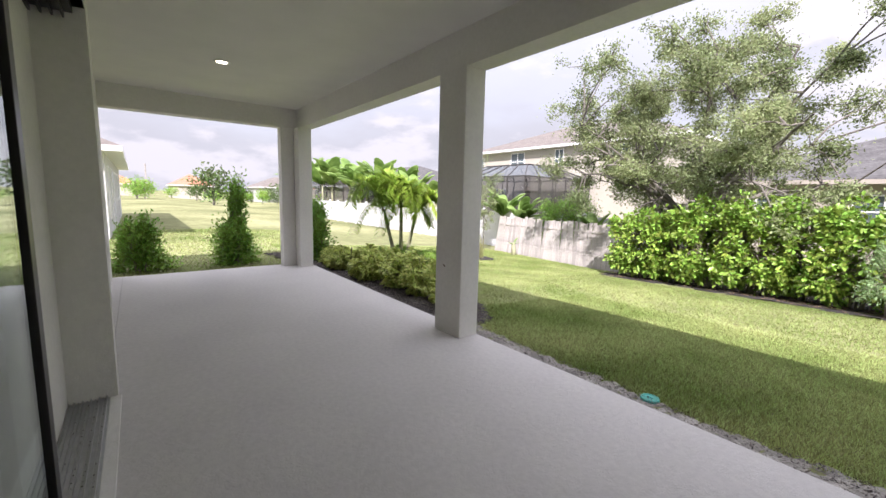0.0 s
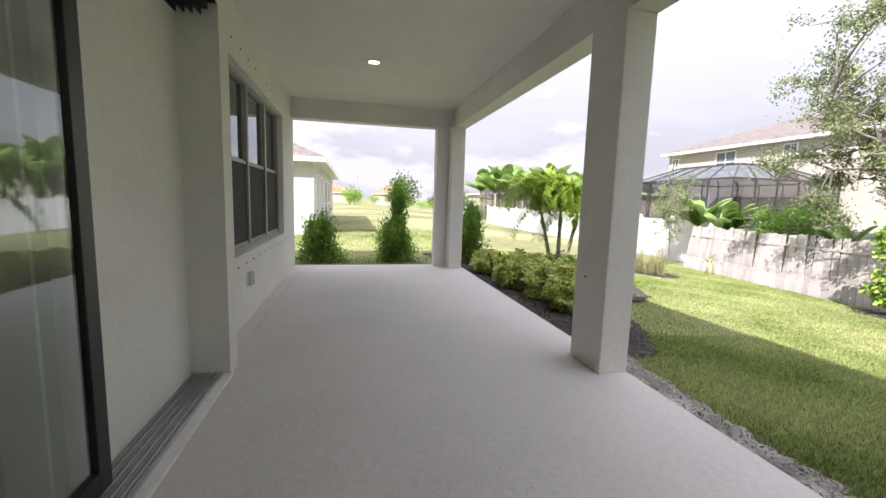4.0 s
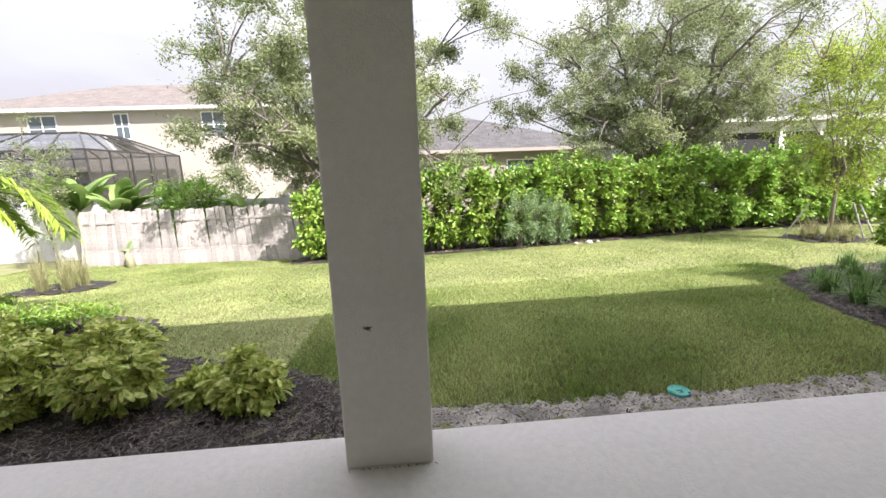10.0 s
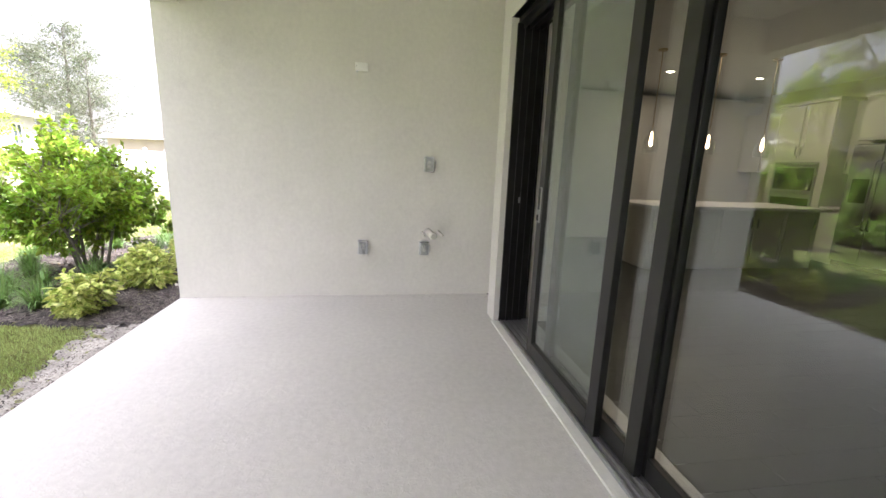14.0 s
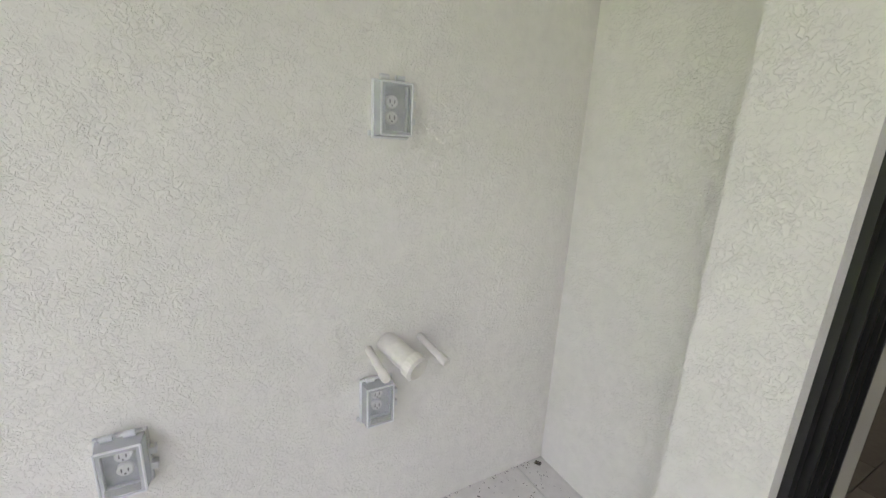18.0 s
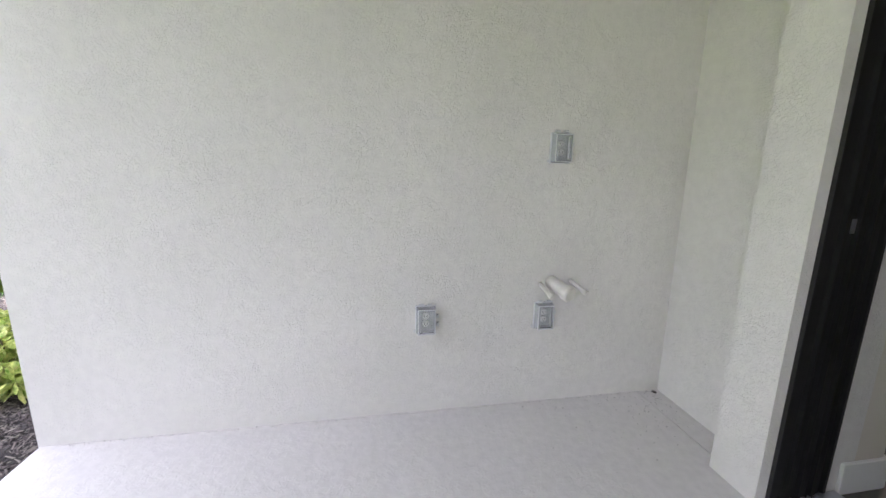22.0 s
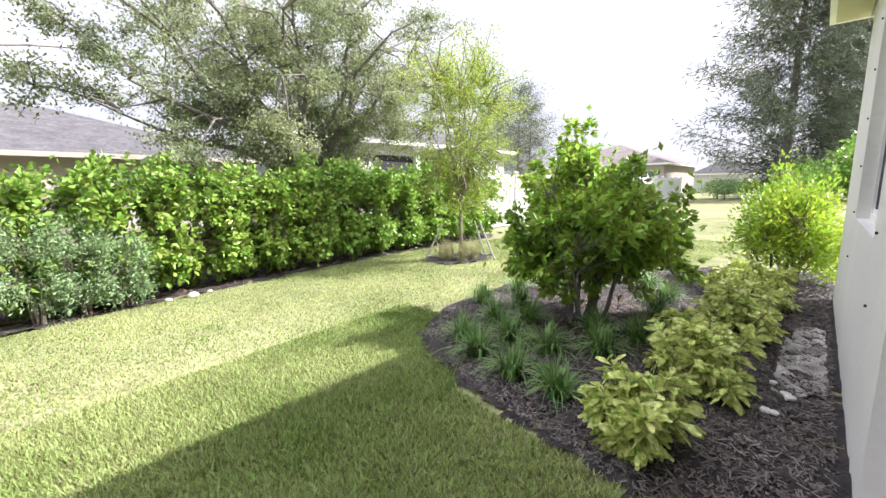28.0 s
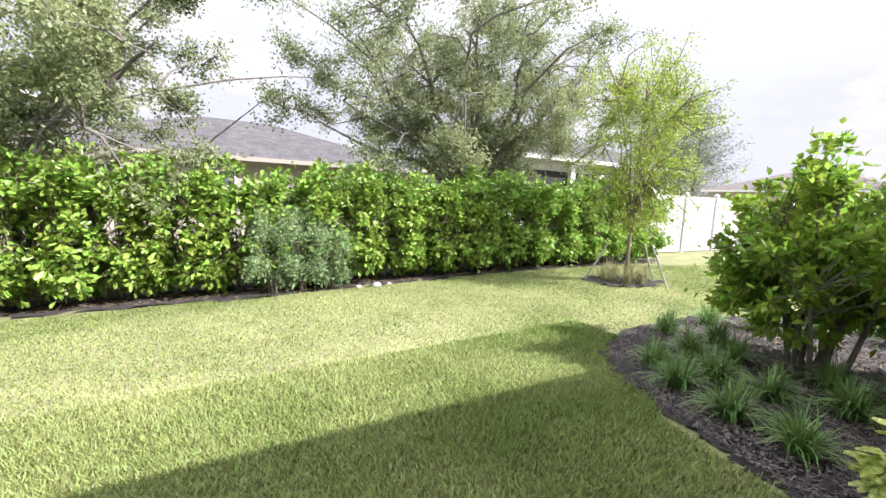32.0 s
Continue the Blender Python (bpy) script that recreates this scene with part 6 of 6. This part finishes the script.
def chips(poly, n, seed, material, label, lo=0.014, hi=0.058, lift=0.022):
    """Loose splinters lying at all angles."""
    x, y, r = scatter(poly, n, seed)
    m = len(x)
    a = r.uniform(0, math.tau, m)
    L, W = r.uniform(lo, hi, m), r.uniform(0.003, 0.010, m)
    tilt = r.normal(0, 0.25, m)
    z = gz(x, y) + lift + r.uniform(0, 0.016, m)
    d = np.stack([np.cos(a), np.sin(a), tilt], -1) * L[:, None] / 2
    s = np.stack([-np.sin(a), np.cos(a), r.normal(0, 0.3, m)], -1) * W[:, None] / 2
    c = np.stack([x, y, z], -1)
    v = np.stack([c - d - s, c - d * 0.9 + s, c + d + s * 0.6, c + d * 0.85 - s], 1).reshape(-1, 3)
    i = np.arange(m)[:, None] * 4
    return tagged(part_np("mulch_chips", (v, i + np.array([[0, 1, 2, 3]])), material), label, "mulch", kind="stuff")


chips([(0.45, -0.05), (0.45, -0.55), (0.07, -1.94), (-0.45, -2.85), (-1.5, -3.3), (-4.0, -2.6), (-5.4, -1.0), (-5.4, -0.02)], 125000, 91, CHIP, "dark shredded bark chips")
chips(BED_L, 120000, 92, CHIP, "dark shredded bark chips")
LITTER = mat("dry_leaf", (0.20, 0.13, 0.07), 0.8, vary=0.2, scale=4, island=0.5)
chips([(-0.9, -1.0), (-0.9, -2.6), (-2.6, -2.6), (-2.6, -1.0)], 420, 93, LITTER, "dry brown leaves under the shrub", 0.04, 0.07, 0.035)
chips(SAND_STRIP, 4200, 94, CHIP, "bark bits strewn over the sand", 0.01, 0.03, 0.03)
chips(BED_H, 9000, 95, LITTER, "dry leaves under the hedge", 0.04, 0.09, 0.02)


def lawn_blades(poly, n, seed, h, w, label, beds=BEDS):
    """Short lawn blades, three corners each."""
    x, y, r = scatter(poly, n, seed, beds)
    m = len(x)
    a = r.uniform(0, math.tau, m)
    H = h * r.uniform(0.5, 1.3, m) * (0.92 + 0.14 * np.sin(x * 1.7 + np.sin(y * 2.3)) * np.sin(y * 1.9))
    lean = r.uniform(0.2, 1.5, m)
    z = gz(x, y) - 0.004
    b = np.stack([x, y, z], -1)
    s = np.stack([-np.sin(a), np.cos(a), 0 * a], -1) * (w * r.uniform(0.7, 1.3, m))[:, None] / 2
    tip = b + np.stack([np.cos(a) * lean * H, np.sin(a) * lean * H, H], -1)
    v = np.stack([b - s, b + s, tip], 1).reshape(-1, 3)
    return tagged(part_np("lawn_grass", (v, np.arange(3 * m).reshape(-1, 3)), BLADE), label, "grass", kind="stuff")


near = [(5.6, -0.3), (5.6, -3.6), (-1.0, -3.8), (-1.0, -2.9), (0.2, -1.9), (0.5, -0.3)]
mid = [(14.0, -0.3), (14.0, -8.6), (7.0, -8.2), (7.0, -6.7), (-5.5, -7.0), (-9.0, -6.0), (-9.0, -1.0), (-4.0, -2.0)]
lawn_blades(near, 330000, 96, 0.040, 0.0105, "short green lawn blades beside the slab")
lawn_blades(mid, 800000, 97, 0.026, 0.012, "short green lawn blades over the back yard")
lawn_blades([(9.72, 0.1), (20.0, -3.0), (20.0, 8.0), (9.9, 8.0)], 90000, 98, 0.05, 0.012, "green lawn past the open end")

for i, (x, y, s) in enumerate(((0.45, -6.80, 0.08), (0.75, -6.84, 0.05), (0.2, -6.86, 0.045))):
    bm = bmesh.new()
    bmesh.ops.create_icosphere(bm, subdivisions=2, radius=s)
    for v in bm.verts:
        v.co *= 1 + 0.25 * noise.noise(v.co * 14 + Vector((i, 0, 0)))
        v.co.z *= 0.55
    o = tagged(part("rock", bm, ROCK), "pale limestone rock at the hedge foot", "rock", "hedge rocks")
    o.location = (x, y, float(gz(x, y)) + s * 0.3)
rng = np.random.default_rng(99)
for i in range(6):
    bm = bmesh.new()
    bmesh.ops.create_icosphere(bm, subdivisions=1, radius=rng.uniform(0.02, 0.035))
    for v in bm.verts:
        v.co *= 1 + 0.3 * noise.noise(v.co * 30 + Vector((i, 3, 0)))
        v.co.z *= 0.6
    o = tagged(part("pebble", bm, ROCK), "pale pebble lying on the mulch by the wall", "pebble", "pebbles")
    o.location = (rng.uniform(-1.4, -0.6), rng.uniform(-0.40, -0.10), -0.06)

# knot hole in the column, specks on the slab
ch = thing("anchor_hole", 4.72, 0.25, 0.71, "rusty anchor hole in the column stucco", "hole")
bm = bmesh.new()
lathe(bm, [(0.010, 0.0), (0.008, 0.003), (0.002, 0.003)], 9, pose(0, 0, 0, -90, 0, 0))
for a, b in (((-0.022, 0.001, 0.008), (0.018, 0.001, -0.006)), ((-0.012, 0.001, -0.014), (0.020, 0.001, 0.012)), ((-0.016, 0.001, 0.002), (0.024, 0.001, 0.003))):
    tube(bm, [a, (0.0, 0.002, 0.0), b], [0.001, 0.004, 0.001], 5)
part("stain", bm, mat("rust", (0.15, 0.10, 0.065), 0.9, vary=0.3, scale=60), ch)

# dirt specks on the slab, in the sill and along the foot of the end wall
def specks(xyz, seed, lo, hi, material, label):
    r = np.random.default_rng(seed)
    o = np.array([(1, 0, 0), (0, 1, 0), (-1, 0, 0), (0, -1, 0), (0, 0, 0.6)])
    n = len(xyz)
    s = r.uniform(lo, hi, (n, 1, 1)) * r.uniform(0.5, 1.2, (n, 5, 1))
    v = (np.asarray(xyz)[:, None] + o[None] * s).reshape(-1, 3)
    i = np.arange(n)[:, None] * 5
    f = np.concatenate([i + np.array([[k, (k + 1) % 4, 4]]) for k in range(4)], 1).reshape(-1, 3)
    return tagged(part_np("dirt_specks", (v, f), material), label, "dirt", kind="stuff")


DIRT = mat("dark_dirt", (0.07, 0.06, 0.05), 0.9, vary=0.3, scale=30)
rng = np.random.default_rng(120)
n = 150
specks(np.stack([np.abs(rng.normal(0, 0.22, n)) + 0.01, 3.12 - np.abs(rng.normal(0, 0.35, n)) - 0.01, 0 * np.arange(n) + 0.001], -1), 121, 0.001, 0.004, DIRT, "dirt specks on the slab in the corner")
n = 260
specks(np.stack([np.abs(rng.normal(0, 0.006, n)) + 0.001, rng.uniform(0.1, 3.1, n), 0 * np.arange(n) + 0.001], -1), 122, 0.001, 0.0035, DIRT, "thin dirt line along the wall foot")
n = 60
specks(np.stack([rng.uniform(3.8, 4.84, n), 3.014 + 0.0412 * rng.integers(0, 4, n) + rng.uniform(0, 0.008, n), 0 * np.arange(n) + 0.0125], -1), 123, 0.002, 0.007, DIRT, "grit lying in the sill track")
n = 60
specks(np.stack([rng.uniform(4.43, 4.89, n), 0.258 + np.abs(rng.normal(0, 0.006, n)), 0 * np.arange(n) + 0.001], -1), 124, 0.002, 0.005, DIRT, "dirt along the column foot")
dl = tagged(part("dead_leaf", boxes((-0.012, -0.008, 0.0, 0.014, 0.008, 0.009), bevel=0.003), DIRT), "dark dead leaf bit in the slab corner", "leaf")
dl.matrix_world = pose(0.03, 3.105, 0.001, 0, 0, 30)

# porcelain planks of the kitchen floor, a third of a length offset from row to row
TW, TL = 0.1735, 0.68
tb = bmesh.new()
box(tb, 0.002, 0.002, -0.008, TW - 0.002, TL - 0.002, 0.0)
tile_me = mesh_of(tb, "tile", TILE)
rest = bmesh.new()
for c in range(-32, 16):
    x = 0.703 + c * TW
    for k in range(-2, 10):
        y = 4.242 + k * TL - (c % 3) * TL / 3
        y0, y1 = max(y, 3.305), min(y + TL, 9.845)
        if y1 - y0 < 0.03:
            continue
        if -1.9 < x < 2.6 and y1 - y0 > TL - 0.001:
            o = new("tile", tile_me)
            o.parent = kfloor
            o.location = (x, y, 0.0)
        else:
            box(rest, x + 0.002, y0 + 0.002, -0.008, x + TW - 0.002, y1 - 0.002, 0.0)
tagged(part("floor_planks", rest, TILE), "dark grey porcelain planks and cut edge pieces in the kitchen", "floor", kind="stuff")
